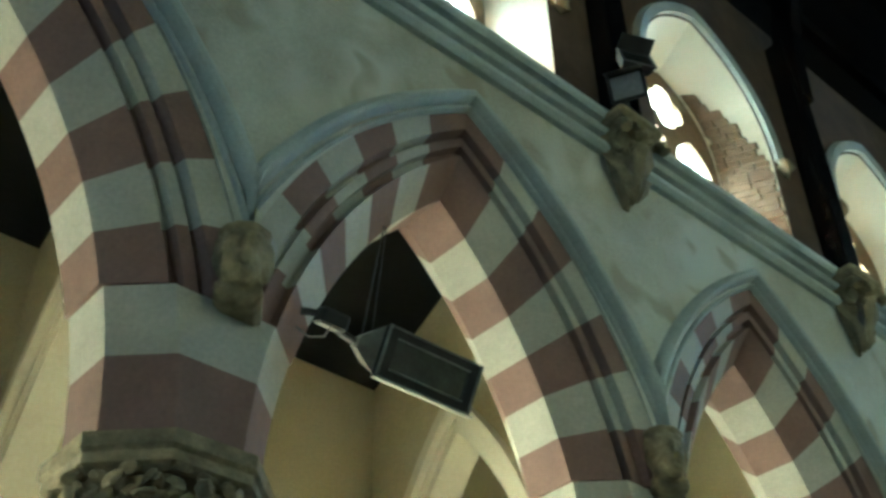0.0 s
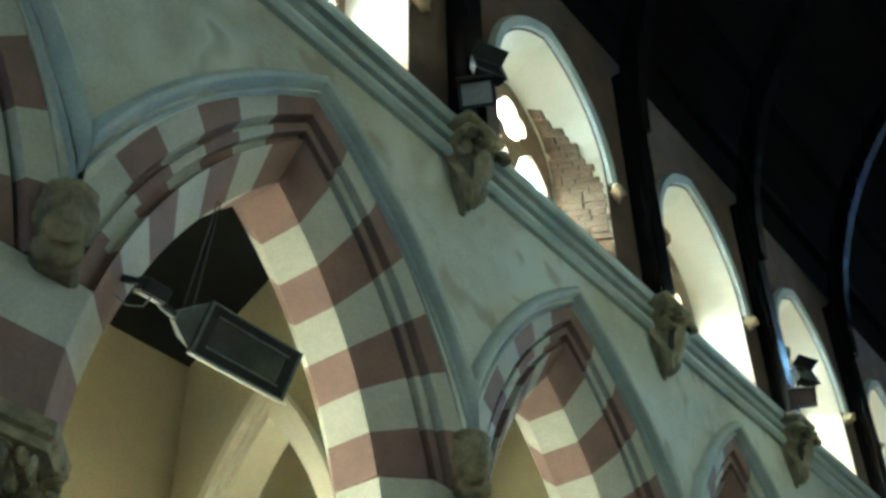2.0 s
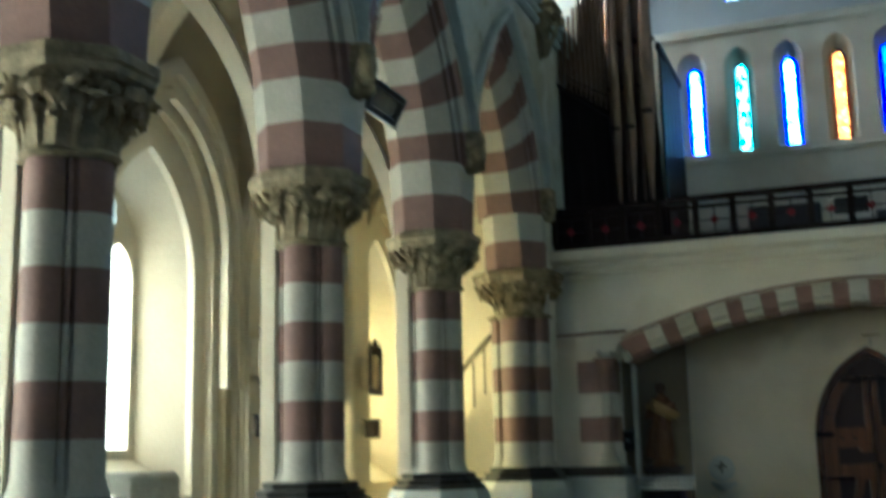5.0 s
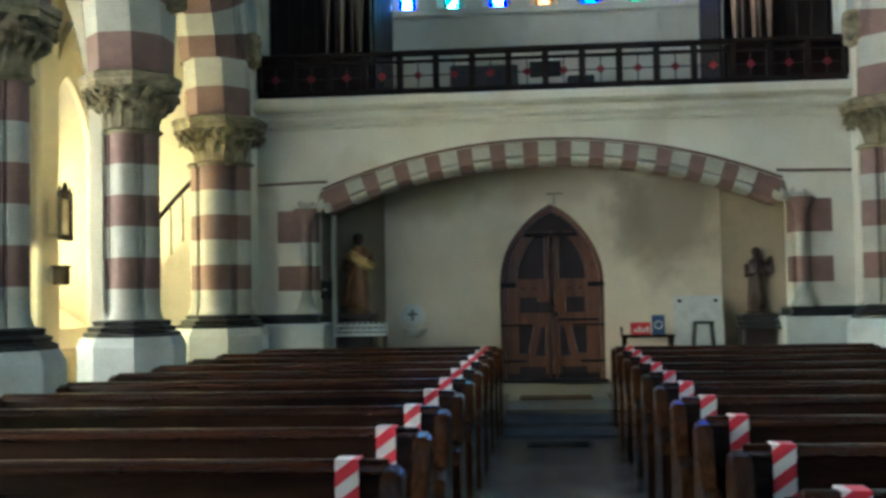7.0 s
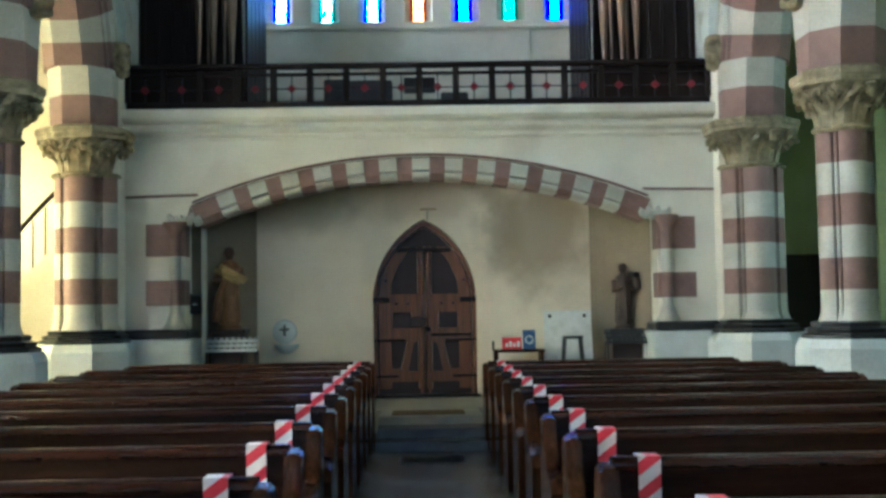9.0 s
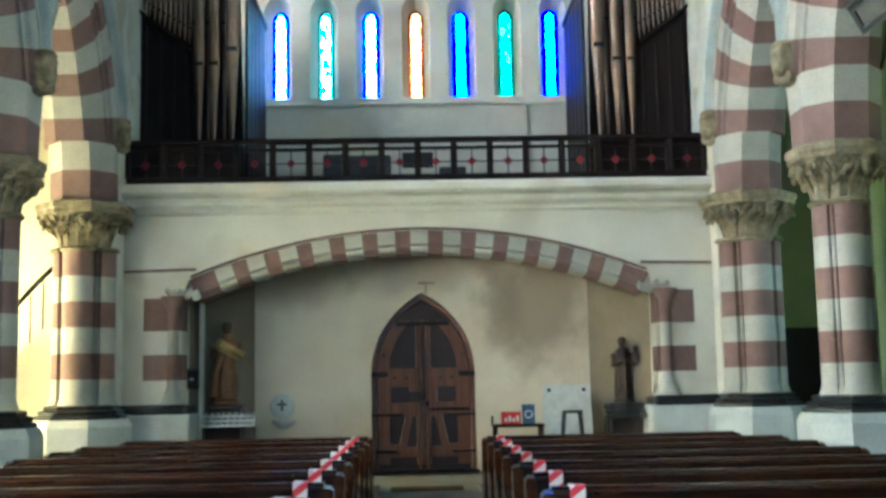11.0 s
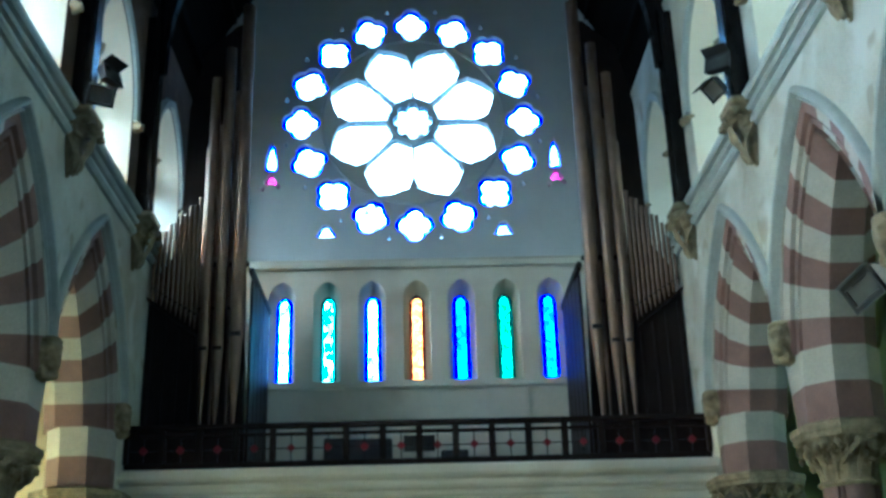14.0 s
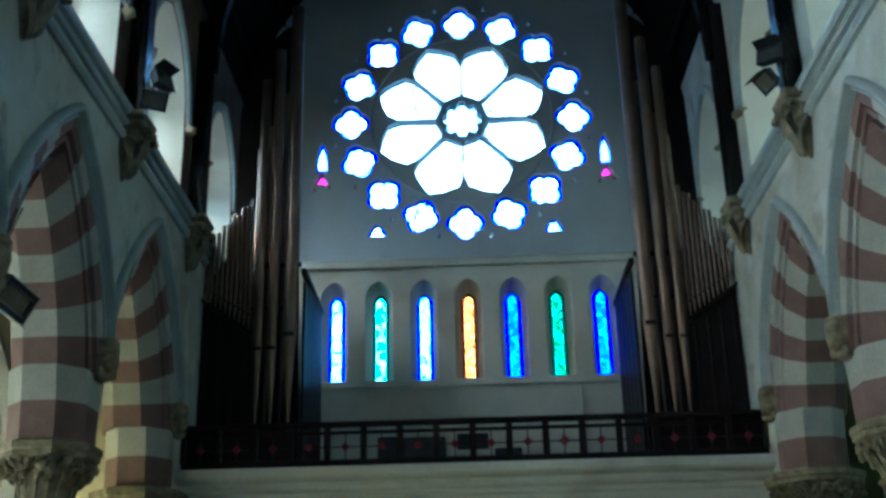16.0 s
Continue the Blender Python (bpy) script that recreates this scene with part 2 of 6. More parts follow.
DARK_CEIL = wood_material("dark_aisle_boards", (0.012, 0.011, 0.010), (0.008, 0.008, 0.008), 0.6, 1)
PIPE = material("zinc_pipe_metal", (0.23, 0.16, 0.12), (0.15, 0.11, 0.085), 0.48, 2.0, metal=0.8, bump=0.03)
STEEL = material("brushed_steel", (0.5, 0.5, 0.48), None, 0.3, 5.0, metal=0.9, bump=0.05)
# brown stone whose dark tone also holds the shade on the unlit tracery
SHADED_STONE = material("shaded_brown_stone", (0.26, 0.19, 0.12), (0.16, 0.11, 0.07), 0.9, 5.0, bump=0.5)
LAMP_BODY = material("dark_lamp_housing", (0.02, 0.02, 0.021), (0.013, 0.013, 0.013), 0.65, 8.0)
LAMP_RIM = material("grey_lamp_rim", (0.16, 0.16, 0.155), (0.10, 0.10, 0.10), 0.35, 8.0, metal=0.7)
LAMP_GLASS = material("lamp_glass", (0.08, 0.085, 0.08), (0.05, 0.05, 0.05), 0.08, 4.0, bump=0.0, spec=0.8)
WHITE_METAL = material("pale_enamelled_metal", (0.72, 0.73, 0.72), (0.55, 0.56, 0.55), 0.3, 6.0, metal=0.2, bump=0.03)
IRON = material("dark_iron", (0.02, 0.018, 0.02), None, 0.5, 8.0, metal=0.5)
FLOOR = material("grey_stone_floor", (0.13, 0.14, 0.165), (0.08, 0.08, 0.095), 0.24, 1.5, bump=0.25, spec=0.5)
STEP = material("pale_step_stone", (0.36, 0.34, 0.30), (0.27, 0.26, 0.23), 0.6, 2.0)
MAT = material("coir_mat", (0.16, 0.11, 0.05), (0.08, 0.055, 0.03), 0.95, 12.0, bump=0.6, fine=90)
YELLOW_WOOD = wood_material("yellow_varnished_pine", (0.42, 0.27, 0.07), (0.28, 0.17, 0.05), 0.4, 2)
GREY_CLOTH = material("grey_cloth", (0.34, 0.34, 0.31), (0.26, 0.26, 0.24), 0.95, 5.0, bump=0.4)
GREEN = material("green_wall_paint", (0.42, 0.47, 0.25), (0.34, 0.39, 0.20), 0.7, 0.8)
WAINSCOT = wood_material("dark_wainscot", (0.02, 0.017, 0.015), (0.012, 0.01, 0.01), 0.5, 2)
RED_PAINT = material("red_ornament_paint", (0.18, 0.014, 0.022), None, 0.5, 8.0)
BLUE_CARD = material("blue_card", (0.05, 0.10, 0.24), None, 0.5, 8.0)
RED_CARD = material("red_card", (0.55, 0.03, 0.03), None, 0.5, 8.0)
WHITE_CARD = material("white_card", (0.75, 0.76, 0.74), None, 0.5, 8.0)


def draped_material(name, low, sash, top):
    """Painted plaster: a robe, a slanting gilt mantle across the chest and a dark head, by height on the figure."""
    m = material(name, low, tuple(c * 0.6 for c in low), 0.5, 9.0, bump=0.2)
    nt = m.node_tree
    b = nt.nodes["Principled BSDF"]
    tc = nt.nodes.new("ShaderNodeTexCoord")
    sep = nt.nodes.new("ShaderNodeSeparateXYZ")
    nt.links.new(tc.outputs["Object"], sep.inputs[0])
    tilt = nt.nodes.new("ShaderNodeMath")
    tilt.operation, tilt.inputs[1].default_value = "MULTIPLY_ADD", 0.55
    nt.links.new(sep.outputs["X"], tilt.inputs[0])
    nt.links.new(sep.outputs["Z"], tilt.inputs[2])
    rp = nt.nodes.new("ShaderNodeValToRGB")
    rp.color_ramp.interpolation = "CONSTANT"
    for pos in (0.62, 0.90):
        rp.color_ramp.elements.new(pos)
    for el, col, pos in zip(rp.color_ramp.elements, ((0, 0, 0, 1), (1, 1, 1, 1), (0, 0, 0, 1), (0, 0, 0, 1)), (0.0, 0.69, 0.87, 1.0)):
        el.color, el.position = col, pos
    nt.links.new(tilt.outputs[0], rp.inputs["Fac"])
    mx = nt.nodes.new("ShaderNodeMixRGB")
    mx.inputs["Color2"].default_value = (*sash, 1)
    nt.links.new(rp.outputs["Color"], mx.inputs["Fac"])
    nt.links.new(b.inputs["Base Color"].links[0].from_socket, mx.inputs["Color1"])
    gt = nt.nodes.new("ShaderNodeMath")
    gt.operation, gt.inputs[1].default_value = "GREATER_THAN", 0.98
    nt.links.new(sep.outputs["Z"], gt.inputs[0])
    mx2 = nt.nodes.new("ShaderNodeMixRGB")
    mx2.inputs["Color2"].default_value = (*top, 1)
    nt.links.new(gt.outputs[0], mx2.inputs["Fac"])
    nt.links.new(mx.outputs["Color"], mx2.inputs["Color1"])
    nt.links.new(mx2.outputs["Color"], b.inputs["Base Color"])
    return m


GILT = draped_material("gilded_robe_plaster", (0.17, 0.09, 0.040), (0.34, 0.24, 0.09), (0.06, 0.035, 0.022))
ROBE_B = material("brown_robe_plaster", (0.030, 0.018, 0.014), (0.06, 0.04, 0.03), 0.5, 5.0, spread=0.15)
TAPE = tape_material()
CLEAR = glass_material("pale_leaded_glass", (0.96, 0.97, 0.97), (0.92, 0.88, 0.74), 9.0)
YELLOW_GLASS = glass_material("yellow_leaded_glass", (1.0, 0.94, 0.70), (0.97, 0.85, 0.52), 9.0)
LEADED_GREY = glass_material("grey_leaded_glass", (0.05, 0.06, 0.08), (0.6, 0.7, 0.8), 11.0)
AMBER_CLEAR = glass_material("amber_white_glass", (0.92, 0.97, 1.0), (1.0, 0.88, 0.66), 5.0)
ROSE_BLUE = glass_material("blue_rose_glass", (0.60, 0.82, 1.0), (0.95, 1.0, 1.0), 6.0)
ROSE_PALE = glass_material("pale_rose_glass", (0.75, 0.95, 1.0), (1.0, 1.0, 1.0), 5.0)
GLASS_BLUE = glass_material("blue_slit_glass", (0.02, 0.16, 0.75), (0.12, 0.42, 1.0), 11.0)
GLASS_DEEP = glass_material("pale_blue_slit_glass", (0.40, 0.66, 1.0), (0.85, 0.97, 1.0), 14.0)
GLASS_CYAN = glass_material("cyan_slit_glass", (0.38, 1.0, 0.92), (0.80, 1.0, 1.0), 14.0)
GLASS_GREEN = glass_material("green_slit_glass", (0.02, 0.20, 0.085), (0.36, 0.66, 0.45), 11.0)
GLASS_AMBER = glass_material("amber_slit_glass", (0.6, 0.25, 0.03), (0.9, 0.62, 0.25), 16.0)
# coloured rims that imitate the halo of glare round the bright panes
HALO_BLUE = glass_material("deep_blue_halo_glass", (0.001, 0.008, 0.5), (0.004, 0.04, 0.9), 9.0)
HALO_GREEN = glass_material("green_halo_glass", (0.0005, 0.06, 0.04), (0.001, 0.12, 0.09), 9.0)
HALO_AMBER = glass_material("amber_halo_glass", (0.08, 0.012, 0.001), (0.14, 0.03, 0.003), 9.0)
GLASS_PINK = glass_material("magenta_glass", (0.6, 0.04, 0.35), (0.8, 0.2, 0.5), 14.0)



def sky_backdrop_material(name, color, strength):
    m = bpy.data.materials.new(name)
    m.use_nodes = True
    nt = m.node_tree
    nt.nodes.remove(nt.nodes["Principled BSDF"])
    em = nt.nodes.new("ShaderNodeEmission")
    em.inputs["Color"].default_value, em.inputs["Strength"].default_value = (*color, 1), strength
    nt.links.new(em.outputs[0], nt.nodes["Material Output"].inputs["Surface"])
    return m


SKY_WEST = sky_backdrop_material("bright_sky_west", (0.92, 0.97, 1.0), 40.0)
SKY_LEFT = sky_backdrop_material("bright_sky_left", (1.0, 0.98, 0.9), 4.5)
SKY_RIGHT = sky_backdrop_material("bright_sky_right", (1.0, 1.0, 0.9), 2.0)
# ---- building helpers ----


def empty(name, label="", category="", group="", kind="", at=(0, 0, 0)):
    ob = new(name)
    ob.location = at
    return tagged(ob, label, category, group, kind)


def mesh_of(name, bm, mat, smooth=False):
    bmesh.ops.recalc_face_normals(bm, faces=bm.faces)
    me = bpy.data.meshes.new(name)
    bm.to_mesh(me)
    bm.free()
    me.materials.append(mat)
    if smooth:
        me.polygons.foreach_set("use_smooth", [True] * len(me.polygons))
        me.set_sharp_from_angle(angle=radians(40))
    return me


def part(name, bm, mat, parent=None, label="", smooth=False):
    ob = new(name, mesh_of(name, bm, mat, smooth) if isinstance(bm, bmesh.types.BMesh) else bm)
    if parent is not None:
        ob.parent = parent
    return tagged(ob, label)


def thing(name, bm, mat, label, category, kind="", group="", smooth=False):
    return tagged(part(name, bm, mat, None, "", smooth), label, category, group, kind)


def box(bm, x0, x1, y0, y1, z0, z1, bevel=0.0):
    r = bmesh.ops.create_cube(bm, size=1)
    vs = r["verts"]
    for v in vs:
        v.co = Vector(((x0 + x1) / 2 + v.co.x * (x1 - x0), (y0 + y1) / 2 + v.co.y * (y1 - y0), (z0 + z1) / 2 + v.co.z * (z1 - z0)))
    if bevel:
        es = list({e for v in vs for e in v.link_edges})
        bmesh.ops.bevel(bm, geom=es, offset=bevel, segments=1, affect="EDGES")
    return bm


def boxed(*a, bevel=0.0):
    return box(bmesh.new(), *a, bevel=bevel)


def sweep(bm, rings, closed=False, caps=True):
    """Joins rings of points, all of the same count."""
    rows = [[bm.verts.new(p) for p in ring] for ring in rings]
    n = len(rows[0])
    for a, b in zip(rows, rows[1:] + (rows[:1] if closed else [])):
        for i in range(n):
            bm.faces.new((a[i], a[(i + 1) % n], b[(i + 1) % n], b[i]))
    if caps and not closed:
        bm.faces.new(rows[0][::-1])
        bm.faces.new(rows[-1])
    return bm


def lathe(bm, profile, n=24, cx=0.0, cy=0.0, turn=0.0):
    return sweep(bm, [[(cx + r * math.cos(turn + 2 * math.pi * i / n), cy + r * math.sin(turn + 2 * math.pi * i / n), z) for i in range(n)] for r, z in profile])


def tube(bm, points, r, n=8):
    """A round bar along points."""
    rings = []
    for i, p in enumerate(points):
        p = Vector(p)
        d = (Vector(points[min(i + 1, len(points) - 1)]) - Vector(points[max(i - 1, 0)])).normalized()
        u = d.orthogonal().normalized() if i == 0 else (u - d * u.dot(d)).normalized()
        w = d.cross(u)
        rr = r[i] if isinstance(r, (list, tuple)) else r
        rings.append([p + rr * (math.cos(2 * math.pi * k / n) * u + math.sin(2 * math.pi * k / n) * w) for k in range(n)])
    return sweep(bm, rings)


def plate(outer, holes, place, depth, bm=None):
    """A thick plate with holes. Loops are lists of (u, v); place(u, v, d) gives the point, d running from 0 to depth."""
    bm = bm or bmesh.new()
    layers = []
    edges = []
    for loop in [outer] + list(holes):
        front = [bm.verts.new(place(u, v, 0.0)) for u, v in loop]
        back = [bm.verts.new(place(u, v, depth)) for u, v in loop]
        for i in range(len(loop)):
            edges.append(bm.edges.new((front[i], front[(i + 1) % len(loop)])))
        layers.append((front, back))
    twin = {}
    for front, back in layers:
        for a, b in zip(front, back):
            twin[a] = b
    made = bmesh.ops.triangle_fill(bm, use_beauty=True, use_dissolve=False, edges=edges)
    for f in [g for g in made["geom"] if isinstance(g, bmesh.types.BMFace)]:
        bm.faces.new([twin[v] for v in reversed(f.verts)])
    for front, back in layers:
        n = len(front)
        for i in range(n):
            bm.faces.new((front[i], front[(i + 1) % n], back[(i + 1) % n], back[i]))
    return bm


def pointed(cx, half, foot, spring, apex, n=10):
    """Outline of a pointed opening, from its lower left foot round to its lower right foot."""
    h = apex - spring
    r = (half * half + h * h) / (2 * half)
    top = math.asin(min(1.0, h / r))
    right = [(cx + half - r + r * math.cos(top * i / n), spring + r * math.sin(top * i / n)) for i in range(n + 1)]
    left = [(2 * cx - u, v) for u, v in right]
    pts = [(cx - half, foot)] + left[:-1] + right[::-1] + [(cx + half, foot)]
    return pts


def foil(cx, cz, r, lobes=4, turn=0.0, n=6):
    """Outline of a quatrefoil or other foil."""
    pts = []
    sn = math.sin(math.pi / lobes)
    lr = 0.96 * r * sn / (1 + sn)
    spread = math.pi * (0.5 + 0.5 / lobes) * 0.92
    if lobes == 4:
        lr, spread = 0.56 * r, 0.46 * math.pi
    for k in range(lobes):
        a = turn + 2 * math.pi * k / lobes
        ox, oz = cx + (r - lr) * math.cos(a), cz + (r - lr) * math.sin(a)
        for i in range(n):
            b = a + (-1.0 + 2.0 * i / (n - 1)) * spread
            pts.append((ox + lr * math.cos(b), oz + lr * math.sin(b)))
    return pts


def lumps(bm, centres, size, seed, detail=1, squash=(1, 1, 1)):
    """Carved lumps: small uneven stones heaped into foliage."""
    rnd = random.Random(seed)
    for c in centres:
        r = bmesh.ops.create_icosphere(bm, subdivisions=detail, radius=1.0)
        m = Euler((rnd.uniform(0, 6), rnd.uniform(0, 6), rnd.uniform(0, 6))).to_matrix()
        s = size * rnd.uniform(0.75, 1.25)
        for v in r["verts"]:
            p = v.co * (1 + 0.6 * noise.noise(v.co * 2.6 + Vector(c) * 9))
            p = m @ Vector((p.x * 1.5, p.y * 0.6, p.z))
            v.co = Vector((c[0] + p.x * s * squash[0], c[1] + p.y * s * squash[1], c[2] + p.z * s * squash[2]))
    return bm


# ---- sky outside the windows ----
for name, mat, b in (("backdrop_west", SKY_WEST, (C - 7.2, C + 7.2, 40.0, 40.1, 9.0, 31.0)), ("backdrop_left", SKY_LEFT, (C - 10.05, C - 10.0, -6, 19, 0.2, 13.0)), ("backdrop_right", SKY_RIGHT, (C + 10.0, C + 10.05, -6, 19, 0.2, 13.0))):
    thing(name, boxed(*b), mat, "bright plain sky seen through the windows", "sky", "structure")

# ---- arcades ----
SPRING, RAD, OFF, NOMINAL = 3.95, 3.314, 2.164, 3.16
RING = 0.60


def arch_point(u, rho, start=4.80):
    """Right half of an arch: u runs 0 to 1 from the pier to the apex, rho outwards from the soffit."""
    r = RAD + rho * (1 - 0.15 * u * u) + 0.06 * u * u
    t0 = math.asin((start - SPRING) / r)
    t1 = math.acos(OFF / r)
    t = t0 + (t1 - t0) * u
    return min(-OFF + r * math.cos(t), NOMINAL / 2 - 0.002), SPRING + r * math.sin(t)


HALF_PROFILE = [(0.0, 0.18), (0.235, 0.40), (0.25, 0.33), (0.30, 0.34), (0.31, 0.41), (0.375, 0.42), (0.385, 0.37), (0.405, 0.37), (0.43, 0.46), (RING, 0.48)]
RING_PROFILE = HALF_PROFILE + [(r, -d) for r, d in HALF_PROFILE[::-1]]
BANDS = 7
voussoir_meshes = []
for side in (1, -1):
    for k in range(BANDS):
        bm = bmesh.new()
        rings = []
        for j in range(4):
            u = (k + j / 3) / BANDS
            ring = []
            for rho, d in RING_PROFILE:
                y, z = arch_point(u, rho)
                ring.append((d, side * max(y, 0.001), z))
            rings.append(ring)
        sweep(bm, rings)
        voussoir_meshes.append(mesh_of("voussoir", bm, RED if k % 2 == 0 else WHITE))

bm = bmesh.new()
HOOD = [(r - 0.035, d) for r, d in ((0.60, 0.44), (0.605, 0.515), (0.62, 0.535), (0.638, 0.525), (0.645, 0.485), (0.658, 0.485), (0.668, 0.545), (0.69, 0.585), (0.72, 0.595), (0.75, 0.58), (0.772, 0.545), (0.78, 0.46))]
rings = []
for i in range(41):
    s = -1 + i / 20
    ring = []
    for rho, d in HOOD:
        y, z = arch_point(1 - abs(s), rho + 0.09 * abs(s) ** 1.5, 5.02)
        ring.append((d, math.copysign(y, s) if s else 0.0, z))
    rings.append(ring)
sweep(bm, rings)
hood_mesh = mesh_of("hood_mould", bm, MOULD, True)


def bay_arch(side, y0, y1):
    """One striped pointed arch of the arcade; side -1 is the left arcade."""
    e = empty("pointed_arch", "pointed arch of red and white painted bands under grey hood", "arch", "arcade arches", at=(C + side * AXIS, (y0 + y1) / 2, 0))
    e.rotation_euler = (0, 0, 0 if side < 0 else math.pi)
    e.scale = (1, (y1 - y0) / NOMINAL, 1)
    for me in voussoir_meshes:
        part("voussoir", me, None, e)
    part("hood_mould", hood_mesh, None, e, "grey rolled hood mould")


def arcade_wall(side):
    """The arcade and clerestory wall above the arches, one thick plate with window openings."""
    outer = [(-8.0, 7.70), (-8.0, 0.0), (-1.1, 0.0)]
    for y0, y1 in BAYS:
        k = (y1 - y0) / NOMINAL
        ym = (y0 + y1) / 2
        low = [arch_point(i / 42, RING - 0.003, 4.9) for i in range(43)]
        left = [(ym - k * y, z) for y, z in low]
        right = [(ym + k * y, z) for y, z in low[::-1]]
        outer += left + right[1:]
    outer += [(14.80, 4.9), (18.6, 4.9), (18.6, 7.70)]
    x0, x1 = sorted((C + side * HALF, C + side * 4.52))
    thing("wall_respond", boxed(x0, x1, 14.80, 18.6, 0.0, 4.9), GALLERY_WHITE, "off-white plaster wall behind the last pillar", "wall", "structure")
    clean = [outer[0]]
    for p in outer[1:]:
        if math.dist(p, clean[-1]) > 1e-3:
            clean.append(p)
    holes = [pointed((a + b) / 2, 0.98, 7.93, 9.2, 10.55) for a, b in CLERESTORY]
    upper = [(-8.0, 7.70), (18.6, 7.70), (18.6, 11.6), (-8.0, 11.6)]
    bm = plate(upper, holes, lambda u, v, d: (C + side * (HALF + d), u, v), 1.0)
    thing("wall_clerestory_left" if side < 0 else "wall_clerestory_right", bm, BROWN_WALL if side < 0 else PLASTER, "bare brown clerestory wall, darkened as backlit" if side < 0 else "grey plaster clerestory wall", "wall", "structure")
    bm = plate(clean, [], lambda u, v, d: (C + side * (HALF + d), u, v), 1.0)
    return thing("wall_arcade_left" if side < 0 else "wall_arcade_right", bm, PLASTER, "stained grey plaster wall above the striped arcade", "wall", "structure")


CLERESTORY = BAYS[1:] + [(14.80, 18.1)]
for side in (-1, 1):
    arcade_wall(side)
    for a, b in BAYS:
        bay_arch(side, a, b)

# string course under the clerestory
for side in (-1, 1):
    bm = bmesh.new()
    prof = [(d, z + 0.07) for d, z in ((0.0, 7.50), (-0.05, 7.505), (-0.085, 7.55), (-0.08, 7.60), (-0.035, 7.62), (-0.035, 7.64), (-0.10, 7.66), (-0.125, 7.70), (-0.10, 7.74), (-0.055, 7.75), (-0.055, 7.775), (-0.13, 7.79), (-0.15, 7.83), (-0.14, 7.90), (-0.03, 8.0), (0.0, 8.0))]
    sweep(bm, [[(C + side * (HALF + d + 0.002), y, z) for d, z in prof] for y in (-7.9, 18.0)])
    thing("string_course", bm, MOULD, "grey moulded string course along the clerestory sill", "moulding", "structure")


def clerestory_window(side, y0, y1, brick):
    ym = (y0 + y1) / 2
    e = empty("clerestory_window", "pointed clerestory window with deep cream splay and leaded glass", "window", "clerestory windows", "structure", at=(0, 0, 0))
    front = pointed(ym, 0.98, 7.93, 9.2, 10.55)
    back = pointed(ym, 0.72, 8.12, 9.2, 10.2)
    bm = bmesh.new()
    n = len(front)
    fa = [bm.verts.new((C + side * (HALF + 0.01), u, v)) for u, v in front]
    ba = [bm.verts.new((C + side * (HALF + 0.50), u, v)) for u, v in back]
    for i in range(n):
        bm.faces.new((fa[i], fa[(i + 1) % n], ba[(i + 1) % n], ba[i]))
    part("splay", bm, SPLAY_LIT, e, "cream plastered splay")
    if brick:
        # plaster has fallen from the lower half of the far jamb
        def jamb(depth, z):
            k = depth / 0.49
            up = max(0.0, z - 9.2)
            wide = 0.98 - 1.4198 + math.sqrt(1.4198 ** 2 - up ** 2)
            slim = 0.72 - 1.0544 + math.sqrt(max(0.01, 1.0544 ** 2 - up ** 2))
            return ym + wide * (1 - k) + slim * k

        bm = bmesh.new()
        rnd = random.Random(4)
        for r in range(25):
            z = 7.97 + r * 0.083
            s = 0.012 if z < 9.0 else 0.012 + 0.36 * ((z - 9.0) / 1.0) ** 1.3
            s = max(0.012, s + rnd.uniform(-0.03, 0.03))
            while s < 0.46:
                far = min(s + rnd.uniform(0.11, 0.22), 0.485)
                lift = rnd.uniform(0.006, 0.028)
                face = [(ss, zz) for ss, zz in ((s, z), (far - 0.01, z), (far - 0.01, z + 0.075), (s, z + 0.075))]
                front_v = [bm.verts.new((C + side * (HALF + ss), jamb(ss, zz) - lift - rnd.uniform(0, 0.008), zz + rnd.uniform(-0.006, 0.006))) for ss, zz in face]
                back_v = [bm.verts.new((C + side * (HALF + ss), jamb(ss, zz) + 0.02, zz)) for ss, zz in face]
                bm.faces.new(front_v)
                for i in range(4):
                    bm.faces.new((front_v[i], front_v[(i + 1) % 4], back_v[(i + 1) % 4], back_v[i]))
                s = far
        tagged(part("exposed_brick", bm, BRICK, e, "bare brick where plaster has fallen"), kind="stuff")
    x = C + side * (HALF + 0.50)
    holes = [pointed(ym - 0.33, 0.29, 8.18, 8.95, 9.40, 6), pointed(ym + 0.33, 0.29, 8.18, 8.95, 9.40, 6), foil(ym, 9.70, 0.29)]
    part("tracery", plate([(u, v) for u, v in pointed(ym, 1.05, 7.9, 9.2, 10.65)], holes, lambda u, v, d: (x + side * d, u, v), 0.10), SHADED_STONE if side < 0 else BEIGE, e, "stone tracery of two lights and a quatrefoil")
    for k, h in enumerate(holes):
        if k < 2 and side < 0:
            u0, u1 = h[0][0], h[-1][0]
            part("pane", plate([(u0, 8.18), (u0, 8.56), (u1, 8.56), (u1, 8.18)], [], lambda u, v, d: (x + side * (0.05 + d), u, v), 0.006), GLASS_AMBER, e, "amber leaded glass")
            h = [(u0, 8.56)] + h[1:-1] + [(u1, 8.56)]
        part("pane", plate(h, [], lambda u, v, d: (x + side * (0.05 + d), u, v), 0.006), AMBER_CLEAR, e, "pale amber and white leaded glass")
    # outer label mould with little stops
    bm = bmesh.new()
    rings = []
    ol, il = pointed(ym, 1.13, 9.12, 9.2, 10.74)[1:-1], pointed(ym, 1.0, 9.12, 9.2, 10.57)[1:-1]
